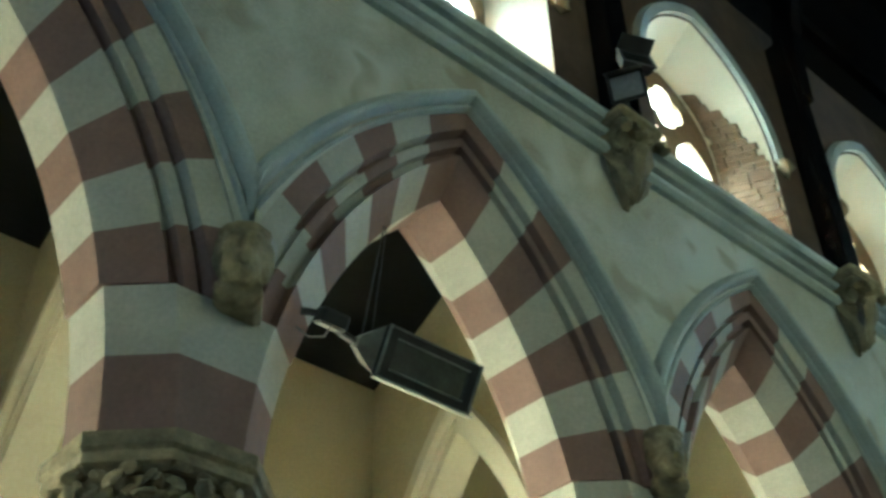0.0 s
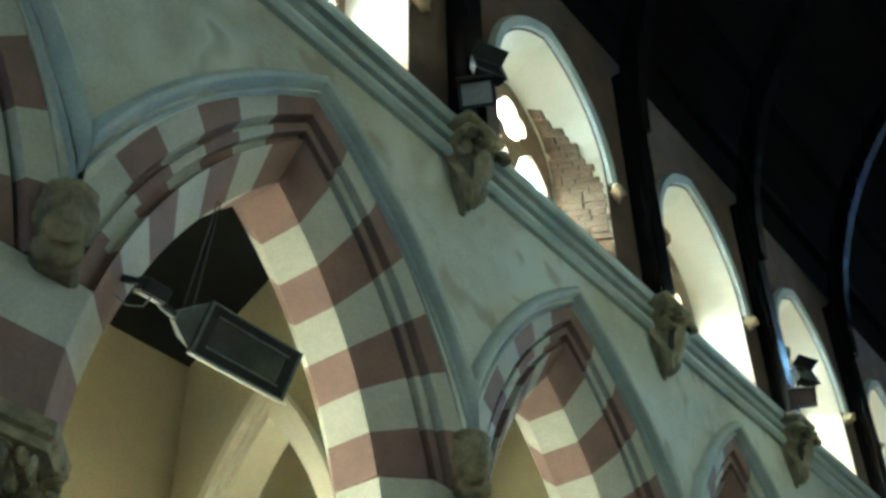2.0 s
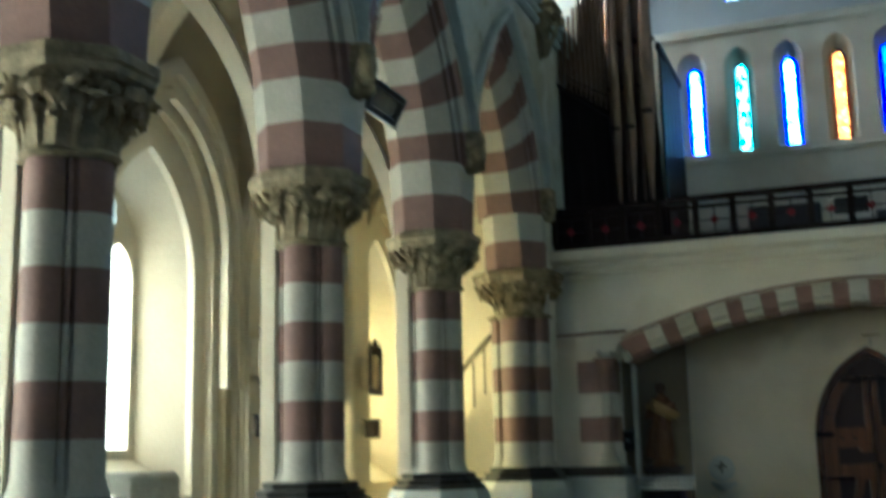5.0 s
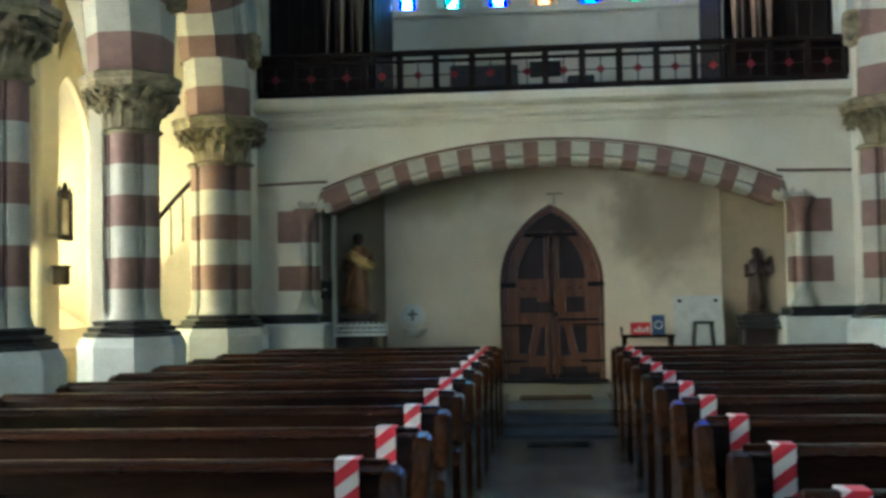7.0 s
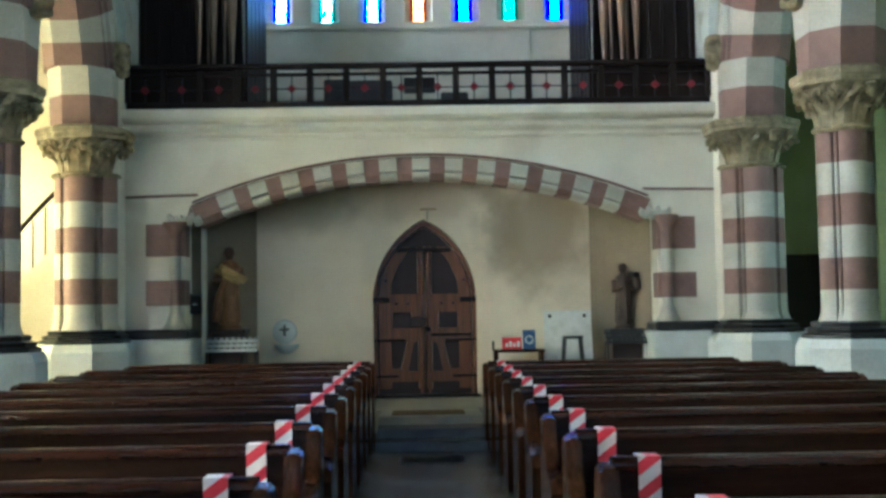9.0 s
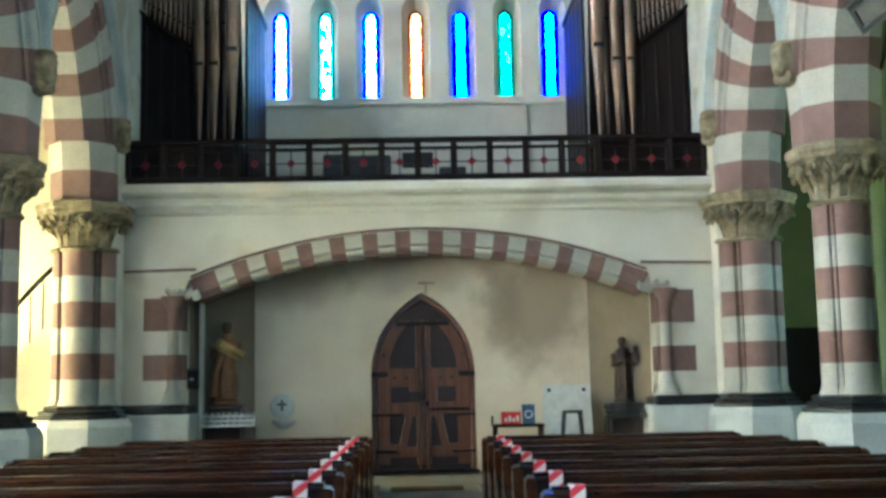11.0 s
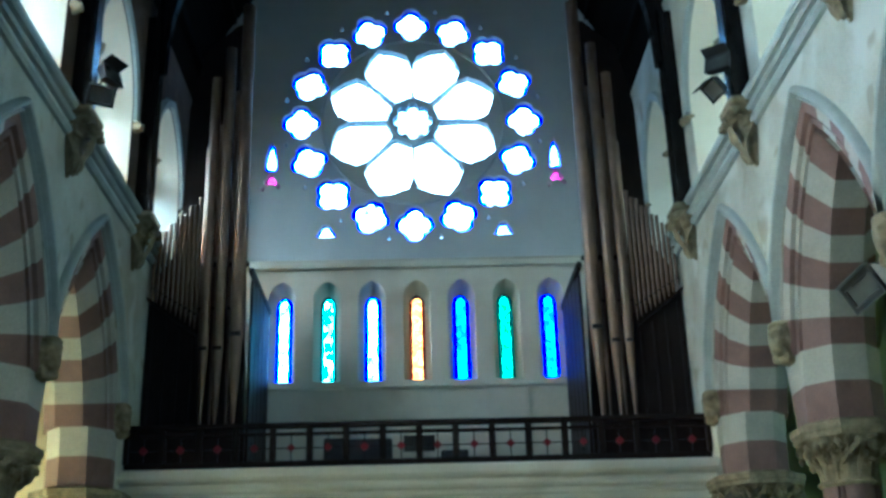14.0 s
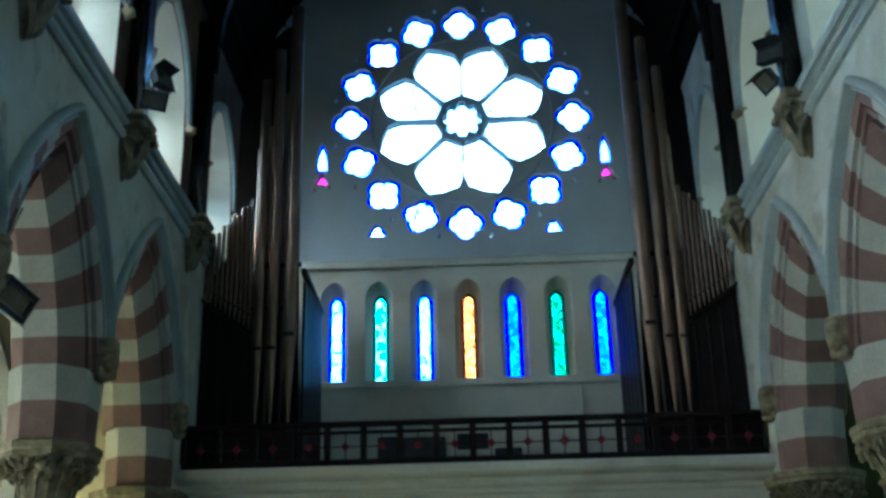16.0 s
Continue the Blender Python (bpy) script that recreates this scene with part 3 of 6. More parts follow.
    for (u1, v1), (u2, v2) in zip(ol, il):
        rings.append([(C + side * (HALF + 0.01), u1, v1), (C + side * (HALF - 0.07), u1 * 0.7 + u2 * 0.3, v1 * 0.7 + v2 * 0.3), (C + side * (HALF - 0.05), u2, v2), (C + side * (HALF + 0.01), u2, v2)])
    sweep(bm, rings)
    part("label_mould", bm, MOULD, e, "grey label mould")
    for s in (-1, 1):
        bm = lumps(bmesh.new(), [(C + side * (HALF - 0.05), ym + s * 1.07, 9.10)], 0.085, 3, 2)
        part("label_stop", bm, STONE, e, "small carved stop", True)
    return e


for side in (-1, 1):
    for i, (a, b) in enumerate(CLERESTORY):
        clerestory_window(side, a, b, side < 0 and i == 1)


# ---- pillars ----
def shaft_ring(z, grow=0.0, wide=1.0):
    """Four round lobes on the axes with a thin roll between deep grooves on each diagonal."""
    pts = []
    c, r, q, g = 0.15 * wide, 0.155 * wide, 0.218 * wide, 0.165 * wide

    def ray_point(radius, angle):
        return (radius * math.cos(angle), radius * math.sin(angle), z)

    for k in range(4):
        a = k * math.pi / 2
        for i in range(9):
            b = a + radians(-70 + 17.5 * i)
            pts.append((c * math.cos(a) + (r + grow) * math.cos(b), c * math.sin(a) + (r + grow) * math.sin(b), z))
        d = a + math.pi / 4
        pts.append(ray_point(g + grow * 1.6, d - radians(6.4)))
        for i in range(5):
            b = d + radians(-80 + 40 * i)
            pts.append((q * math.cos(d) + (0.024 + grow) * math.cos(b), q * math.sin(d) + (0.024 + grow) * math.sin(b), z))
        pts.append(ray_point(g + grow * 1.6, d + radians(6.4)))
    return pts


def octagon(r, z):
    """Ring of an eight-sided block, r to its flats."""
    q = r / math.cos(math.pi / 8)
    return [(q * math.cos(math.pi / 8 + k * math.pi / 4), q * math.sin(math.pi / 8 + k * math.pi / 4), z) for k in range(8)]


def pier_ring(z):
    """Eight-sided block that flares to meet the two arches."""
    y = NOMINAL / 2 + OFF - math.sqrt(RAD ** 2 - max(0.0, z - SPRING) ** 2)
    q = [(0.18, y), (0.42, max(y - 0.25, 0.17))]
    return [(a, b, z) for a, b in q + [(a, -b) for a, b in q[::-1]] + [(-a, -b) for a, b in q] + [(-a, b) for a, b in q[::-1]]]


def pillar(wide=1.0, label="clustered stone pillar banded red and white with carved foliage capital"):
    e = empty("pillar", label, "pillar", "arcade pillars")
    w = 0.5 + 0.5 * wide
    part("plinth", sweep(bmesh.new(), [octagon(0.53 * w, 0), octagon(0.53 * w, 1.12), octagon(0.49 * w, 1.22)]), PLINTH, e, "white painted plinth")
    part("base", sweep(bmesh.new(), [octagon(r * w, z) for r, z in ((0.47, 1.22), (0.47, 1.26), (0.42, 1.28), (0.435, 1.32), (0.37, 1.34), (0.38, 1.385), (0.33, 1.40))]), BLACK, e, "black moulded base")
    drums = [mesh_of("drum", sweep(bmesh.new(), [shaft_ring(0.0, 0, wide), shaft_ring(0.333, 0, wide)]), m, True) for m in (WHITE, RED)]
    foot = mesh_of("drum", sweep(bmesh.new(), [shaft_ring(z, g, wide) for z, g in ((0.0, 0.034), (0.03, 0.026), (0.07, 0.010), (0.12, 0.0), (0.333, 0.0))]), WHITE, True)
    for k in range(6):
        ob = part("drum", drums[k % 2] if k else foot, None, e)
        ob.location = (0, 0, 1.395 + k * 0.333)
    cap = part("capital", sweep(bmesh.new(), [shaft_ring(3.385, 0.02, wide), shaft_ring(3.415, 0.045, wide), shaft_ring(3.445, 0.02, wide)]), STONE, e, "carved stone foliage capital", True)
    part("bell", sweep(bmesh.new(), [octagon(r * w, z) for r, z in ((0.27, 3.43), (0.29, 3.60), (0.37, 3.75), (0.42, 3.86))]), STONE, cap)
    rnd = random.Random(7)
    for k in range(16):
        a = 2 * math.pi * k / 16
        line = [(r * w * math.cos(a + q), r * w * math.sin(a + q), z) for r, z, q in ((0.272, 3.45, 0), (0.292, 3.55, 0.02), (0.325, 3.64, 0.05), (0.385, 3.72, 0.08), (0.44, 3.76, 0.06), (0.455, 3.73, 0.0))]
        part("stem", tube(bmesh.new(), line, [0.02, 0.02, 0.024, 0.028, 0.03, 0.018], 6), STONE, cap, "", True)
    centres = []
    for row, (rr, zz, n) in enumerate(((0.335, 3.63, 16), (0.40, 3.68, 16), (0.435, 3.73, 32), (0.455, 3.785, 32), (0.462, 3.83, 24))):
        for k in range(n):
            a = 2 * math.pi * (k + 0.5 * (row % 2) + rnd.uniform(-0.15, 0.15)) / n
            q = rr * w * (1 + rnd.uniform(-0.05, 0.05)) * (1.05 if k % 2 else 0.92)
            centres.append((q * math.cos(a), q * math.sin(a), zz + rnd.uniform(-0.02, 0.02)))
    part("foliage", lumps(bmesh.new(), centres, 0.036, 5, 2), STONE, cap, "deeply cut leaves", True)
    part("abacus", sweep(bmesh.new(), [octagon(r * w, z) for r, z in ((0.43, 3.84), (0.485, 3.87), (0.485, 3.92), (0.505, 3.94), (0.505, 4.01), (0.44, 4.04))]), STONE, cap)
    part("pier_band", sweep(bmesh.new(), [pier_ring(z) for z in (4.035, 4.2, 4.43)]), RED, e)
    part("pier_band", sweep(bmesh.new(), [pier_ring(z) for z in (4.43, 4.6, 4.795)]), WHITE, e)
    return e


first = pillar()
spots = [(s, y) for s in (-1, 1) for y in [-1.1] + PY[:4]]
first.location = (C + spots[0][0] * AXIS, spots[0][1], 0)
for s, y in spots[1:]:
    copy_thing(first, pose(C + s * AXIS, y, 0))
second = pillar(1.36, "broad clustered pillar banded red and white against the gallery wall")
second.location = (C - 4.43, PY[4], 0)
copy_thing(second, pose(C + 4.43, PY[4], 0))


def head_stop():
    """A worn carved head on a block, kept as a plain shape."""
    bm = bmesh.new()
    for c, r, q in (((0.02, 0, 0.305), 0.15, (0.85, 0.82, 1.05)), ((0.05, 0, 0.20), 0.125, (0.85, 0.8, 1.0)), ((-0.03, 0.10, 0.29), 0.09, (1, 0.7, 1.5)), ((-0.03, -0.10, 0.29), 0.09, (1, 0.7, 1.5)), ((0.0, 0, 0.42), 0.11, (1.1, 1.25, 0.55)), ((0.115, 0, 0.345), 0.05, (0.7, 1.7, 0.5)), ((0.15, 0, 0.285), 0.026, (1, 0.8, 1.9)), ((0.09, 0, 0.13), 0.065, (1, 1.1, 0.9))):
        o = bmesh.ops.create_icosphere(bm, subdivisions=3, radius=r)
        for v in o["verts"]:
            w = v.co * (1 + 0.16 * noise.noise(v.co * 22 + Vector(c) * 5))
            v.co = Vector((c[0] + w.x * q[0], c[1] + w.y * q[1], c[2] + w.z * q[2]))
    sweep(bm, [[(-0.20, -w, z), (d, -w, z), (d, w, z), (-0.20, w, z)] for z, d, w in ((0.0, 0.02, 0.08), (0.03, 0.05, 0.12), (0.10, 0.05, 0.12), (0.15, 0.02, 0.09))])
    ob = thing("carved_head", bm, STONE, "worn carved stone head where two hood moulds meet", "carving", "", "head stops", True)
    mod = ob.modifiers.new("weathering", "REMESH")
    mod.mode, mod.voxel_size, mod.use_smooth_shade = "VOXEL", 0.013, True
    return ob


head = head_stop()
done = False
for s in (-1, 1):
    for y in PY:
        m = pose(C + s * (HALF - 0.02), y, 4.74, 0, 0, -32 if s < 0 else 212)
        if done:
            copy_thing(head, m)
        else:
            head.matrix_world, done = m, True


def leaf_blade(bm, path, widths, side_dir, thick=0.035):
    """A curling stone leaf: a blade with a raised rib along a path."""
    n = len(path)
    sd = Vector(side_dir).normalized()
    rings = []
    for i, (p, wd) in enumerate(zip(path, widths)):
        p = Vector(p)
        along = (Vector(path[min(i + 1, n - 1)]) - Vector(path[max(i - 1, 0)])).normalized()
        up = sd.cross(along).normalized()
        wave = 1 + 0.22 * math.sin(i * 2.4)
        rings.append([p - sd * wd * wave, p - sd * wd * 0.45 * wave + up * thick * 0.4, p + up * thick, p + sd * wd * 0.45 * wave + up * thick * 0.4, p + sd * wd * wave, p - up * thick * 0.6])
    return sweep(bm, rings)


def corbel():
    e = empty("corbel", "carved stone foliage corbel carrying a black roof post", "corbel", "roof corbels")
    bm = bmesh.new()
    sweep(bm, [[(-0.02, -w, z), (d * 0.6, -w, z), (d, -w * 0.5, z), (d, w * 0.5, z), (d * 0.6, w, z), (-0.02, w, z)] for z, d, w in ((7.12, 0.03, 0.025), (7.22, 0.07, 0.06), (7.38, 0.12, 0.12), (7.56, 0.17, 0.16), (7.74, 0.23, 0.20), (7.82, 0.25, 0.21))])
    part("body", bm, STONE, e)
    for q in (-1, 1):
        path = [(0.09 + 0.05 * math.sin(k * 0.9), q * (0.03 + 0.027 * k), 7.16 + 0.085 * k) for k in range(8)]
        part("leaf", leaf_blade(bmesh.new(), path, [0.02, 0.06, 0.085, 0.10, 0.10, 0.09, 0.06, 0.03], (0.25, 1, 0.15 * q)), STONE, e, "", True)
        curl = [(0.20 + 0.10 * math.cos(a), q * (0.12 + 0.11 * (1 - a / 5.0)), 7.66 + 0.10 * math.sin(a)) for a in [0.5 * k for k in range(10)]]
        part("scroll", tube(bmesh.new(), curl, [0.05, 0.055, 0.055, 0.05, 0.05, 0.045, 0.04, 0.035, 0.03, 0.02], 8), STONE, e, "", True)
    path = [(0.06, 0, 7.14), (0.12, 0.01, 7.24), (0.19, 0.0, 7.36), (0.25, -0.01, 7.48), (0.28, 0.0, 7.58), (0.25, 0.0, 7.66)]
    part("leaf", leaf_blade(bmesh.new(), path, [0.02, 0.07, 0.10, 0.11, 0.09, 0.03], (0, 1, 0)), STONE, e, "", True)
    part("boss", lumps(bmesh.new(), [(0.27, 0.0, 7.66), (0.26, 0.07, 7.72), (0.26, -0.08, 7.71)], 0.075, 8, 3), STONE, e, "", True)
    part("cap_slab", boxed(-0.02, 0.31, -0.26, 0.26, 7.82, 7.93, bevel=0.035), STONE, e)
    return e


def roof_post():
    e = empty("roof_post", "black timber wall post with curved brace to the roof", "roof timber", "roof posts")
    part("post", boxed(-0.02, 0.22, -0.13, 0.13, 7.93, 11.2, bevel=0.015), RIB, e)
    bm = bmesh.new()
    a, h = 3.72, 5.3
    r = (a * a + h * h) / (2 * a)
    rings = []
    for i in range(15):
        t = math.asin(h / r) * i / 14
        ring = []
        for rr, w in ((r, -0.10), (r, 0.10), (r + 0.26, 0.10), (r + 0.26, -0.10)):
            ring.append((HALF - (a - r + rr * math.cos(t)), w, 10.3 + rr * math.sin(t)))
        rings.append(ring)
    sweep(bm, rings)
    part("brace", bm, RIB, e)
    return e


c1, p1 = corbel(), roof_post()
done = False
for s in (-1, 1):
    for y in PY:
        m = pose(C + s * HALF, y, 0, 0, 0, 0 if s < 0 else 180)
        if done:
            copy_thing(c1, m)
            copy_thing(p1, m)
        else:
            c1.matrix_world, p1.matrix_world, done = m, m.copy(), True

# ---- roof ----
bm = bmesh.new()
prof = []
a, h = 4.25, 5.6
r = (a * a + h * h) / (2 * a)
for i in range(13):
    t = math.asin(h / r) * i / 12
    prof.append((a - r + r * math.cos(t), 10.6 + r * math.sin(t)))
full = [(C + x, z) for x, z in prof] + [(C - x, z) for x, z in prof[::-1][1:]]
outer = [(C + (x - C) * 1.05, z + 0.25) for x, z in full]
ring = full + outer[::-1]
sweep(bm, [[(x, y, z) for x, z in ring] for y in (-8.6, 19.2)])
thing("ceiling", bm, ROOF, "dark boarded timber roof vault over the nave", "ceiling", "structure")
for i in range(3, 11, 2):
    for s in (-1, 1):
        x, z = prof[i]
        t = thing("purlin", boxed(C + s * x - 0.09, C + s * x + 0.09, -8, 18.4, z - 0.16, z + 0.04, bevel=0.01), ROOF, "dark timber purlin under the roof boards", "roof timber", "", "purlins")

# ---- floor ----
thing("floor", boxed(-9.5, 9.5, -9.2, 20.0, -0.3, 0.0), FLOOR, "worn grey stone church floor", "floor", "structure")
thing("step", boxed(C - 3.3, C + 3.3, 14.58, 17.0, 0.0, 0.31, bevel=0.012), STEP, "pale stone landing before the west door", "step", "structure", "door steps")
for y, z in ((12.63, 0.105), (13.10, 0.21), (13.55, 0.312)):
    thing("step", boxed(C - 0.56, C + 0.70, y, 14.60 if z < 0.3 else 14.59, 0.0, z, bevel=0.012), STEP if z > 0.3 else FLOOR, "pale worn stone step at the head of the aisle" if z > 0.3 else "dark worn stone step in the aisle", "step", "structure", "door steps")
thing("door_mat", boxed(C - 0.40, C + 0.49, 13.66, 14.15, 0.3125, 0.328, bevel=0.005), MAT, "worn brown coir mat on the pale step", "mat")
grate = empty("floor_grate", "dark iron grating let into the aisle floor", "grating")
part("grate_frame", plate([(C - 0.28, 11.70), (C + 0.40, 11.70), (C + 0.40, 12.20), (C - 0.28, 12.20)], [[(C - 0.25, 11.73), (C + 0.37, 11.73), (C + 0.37, 12.17), (C - 0.25, 12.17)]], lambda u, v, d: (u, v, 0.002 + d), 0.008), IRON, grate)
for k in range(10):
    part("grate_bar", boxed(C - 0.25, C + 0.37, 11.745 + 0.044 * k, 11.765 + 0.044 * k, 0.002, 0.008), IRON, grate)

# ---- west end under the gallery ----
GY = 15.1
JAMB = 3.2
AC, AR = -4.45, 7.80      # centre height and radius of the low arch
spring_t = math.asin(3.0 / AR)
arc = [(C + AR * math.sin(spring_t * (1 - 2 * i / 40)), AC + AR * math.cos(spring_t * (1 - 2 * i / 40))) for i in range(41)]
VR = 0.32
varc = [(C + (AR + VR) * math.sin(spring_t * (1 - 2 * i / 40)), AC + (AR + VR) * math.cos(spring_t * (1 - 2 * i / 40))) for i in range(41)]
outer = [(C - HALF, 0.0), (C - HALF, 4.02), (C + HALF, 4.02), (C + HALF, 0.0), (C + JAMB, 0.0), (C + JAMB, 2.78)] + varc + [(C - JAMB, 2.78), (C - JAMB, 0.0)]
bm = plate(outer, [], lambda u, v, d: (u, GY + d, v), 0.45)
thing("wall_gallery", bm, GALLERY_WHITE, "off-white plaster gallery front above a low striped arch", "wall", "structure")
e = empty("segmental_arch", "low segmental arch of alternating red and white blocks", "arch")
NV = 27
WHITE_SHARE = 0.515
edge_t = -spring_t
for k in range(NV):
    wide_t = 2 * spring_t * ((1 - WHITE_SHARE) / 14 if k % 2 == 0 else WHITE_SHARE / 13) * 0.952
    if k in (0, NV - 1):
        wide_t += 2 * spring_t * 0.024
    def wedge(profile):
        return sweep(bmesh.new(), [[(C + (AR + rho) * math.sin(edge_t + wide_t * j / 2), y, AC + (AR + rho) * math.cos(edge_t + wide_t * j / 2)) for rho, y in profile] for j in range(3)])
    if k % 2 == 0:
        part("voussoir", wedge([(0.0, GY + 0.40), (0.0, GY + 0.07), (0.09, GY + 0.005), (0.13, GY + 0.008), (VR, GY + 0.008), (VR, GY + 0.40)]), RED, e)
    else:
        part("voussoir", wedge([(0.125, GY + 0.40), (0.125, GY - 0.008), (0.14, GY - 0.022), (VR - 0.025, GY - 0.022), (VR - 0.015, GY - 0.008), (VR - 0.015, GY + 0.40)]), WHITE, e)
        part("roll", wedge([(0.015, GY + 0.40), (0.015, GY + 0.07), (0.03, GY + 0.01), (0.06, GY - 0.016), (0.095, GY - 0.008), (0.11, GY + 0.02), (0.11, GY + 0.40)]), WHITE, e)
    edge_t += wide_t
ARCH_LINE = [(C + (AR + VR + 0.03) * math.sin(t), AC + (AR + VR + 0.03) * math.cos(t)) for t in [spring_t * (-0.985 + 1.97 * i / 30) for i in range(31)]]
for line, m, w in (([(C - HALF + 0.02, 3.17), (C - 3.02, 3.19)], RED, "thin dull red"), (ARCH_LINE, RED, "narrow dull red"), ([(C + 3.02, 3.19), (C + HALF - 0.02, 3.17)], RED, "thin dull red")):
    bm = sweep(bmesh.new(), [[(u, GY + 0.01, v - 0.022), (u, GY - 0.045, v - 0.016), (u, GY - 0.05, v + 0.006), (u, GY + 0.01, v + 0.02)] for u, v in line])
    thing("label_moulding", bm, m, w + " label moulding beside the low arch", "moulding", "structure")
# cornice of the gallery
bm = bmesh.new()
prof = [(0.02, 3.92), (-0.045, 3.925), (-0.055, 3.955), (-0.02, 3.975), (-0.02, 4.01), (-0.10, 4.03), (-0.125, 4.07), (-0.11, 4.105), (-0.07, 4.115), (-0.07, 4.145), (-0.18, 4.17), (-0.22, 4.21), (-0.22, 4.30), (-0.20, 4.33), (0.6, 4.33), (0.6, 3.92)]
sweep(bm, [[(x, GY + d, z) for d, z in prof] for x in (C - HALF + 0.004, C + HALF - 0.004)])
thing("gallery_cornice", bm, GALLERY_WHITE, "off-white moulded cornice along the gallery edge", "moulding", "structure")
for s in (-1, 1):
    x0, x1 = sorted((C + s * 3.192, C + s * 3.72))
    for z0, z1 in ((2.36, 2.80), (1.70, 2.04)):
        thing("painted_quoin", boxed(x0, x1, GY - 0.012, GY + 0.30, z0, z1, bevel=0.004), RED, "dull red painted quoin block in the pale jamb", "quoin", "structure", "jamb quoins")
    e = empty("jamb_shaft", "white half-round jamb shaft with red bands beside the low arch", "shaft", "jamb shafts")
    for k, (z0, z1, m) in enumerate(((1.38, 1.70, WHITE), (1.70, 2.04, RED), (2.04, 2.36, WHITE), (2.36, 2.62, RED))):
        rr = (0.11, 0.075, 0.075, 0.075)[k]
        part("band", lathe(bmesh.new(), [(rr * (1.7 if k == 0 else 1), z0), (rr * (1.25 if k == 0 else 1), z0 + 0.07), (rr if k == 0 else 0.075, z0 + 0.14), (0.075, z0 + 0.24), (0.075, z1)], 14, C + s * 3.32, GY - 0.02), m, e, "", True)
    part("cone", lathe(bmesh.new(), [(0.075, 2.60), (0.085, 2.66), (0.12, 2.72), (0.17, 2.79), (0.17, 2.82), (0.02, 2.825)], 14, C + s * 3.32, GY - 0.02), RED, e, "", True)
    bm = lumps(bmesh.new(), [(C + s * (3.0 + 0.045 * k), GY - 0.05 + 0.02 * (k % 2), 2.83 + 0.02 * (k % 3)) for k in range(9)], 0.055, 21 + s)
    thing("leaf_corbel", bm, WHITE, "small pale carved leaf corbel at the arch foot", "corbel", "", "leaf corbels", True)
    x0, x1 = sorted((C + s * 3.12, C + s * HALF))
    thing("jamb_base", boxed(x0, x1, GY - 0.14, GY + 0.5, 1.25, 1.38, bevel=0.03), BLACK, "black moulded base along the jamb", "base", "structure")
    x0, x1 = sorted((C + s * 3.06, C + s * HALF))
    thing("jamb_plinth", boxed(x0, x1, GY - 0.20, GY + 0.5, 0.0, 1.25, bevel=0.02), PLINTH, "white painted plinth under the jamb", "plinth", "structure")

# inner wall with the door, canted sides, gallery floor
WY = 16.4
door_out = pointed(C + 0.03, 0.76, 0.31, 1.72, 2.92)
outer = [(C - 2.42, 0.31), (C - 2.42, 4.0), (C + 2.47, 4.0), (C + 2.47, 0.31)] + door_out[::-1]
thing("wall_west_inner", plate(outer, [], lambda u, v, d: (u, WY + d, v), 0.4), BEIGE, "stained beige plaster wall round the west door", "wall", "structure")
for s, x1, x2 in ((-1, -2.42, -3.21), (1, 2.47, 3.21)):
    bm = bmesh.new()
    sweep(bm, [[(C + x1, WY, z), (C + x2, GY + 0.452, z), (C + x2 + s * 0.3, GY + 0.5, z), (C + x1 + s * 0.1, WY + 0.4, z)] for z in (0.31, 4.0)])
    thing("wall_canted", bm, CANTED, "dark brown plaster canted wall of the porch recess", "wall", "structure")
thing("ceiling_gallery", boxed(C - HALF, C + HALF, GY + 0.46, 18.6, 3.99, 4.2), GALLERY_WHITE, "off-white underside of the organ gallery", "ceiling", "structure")


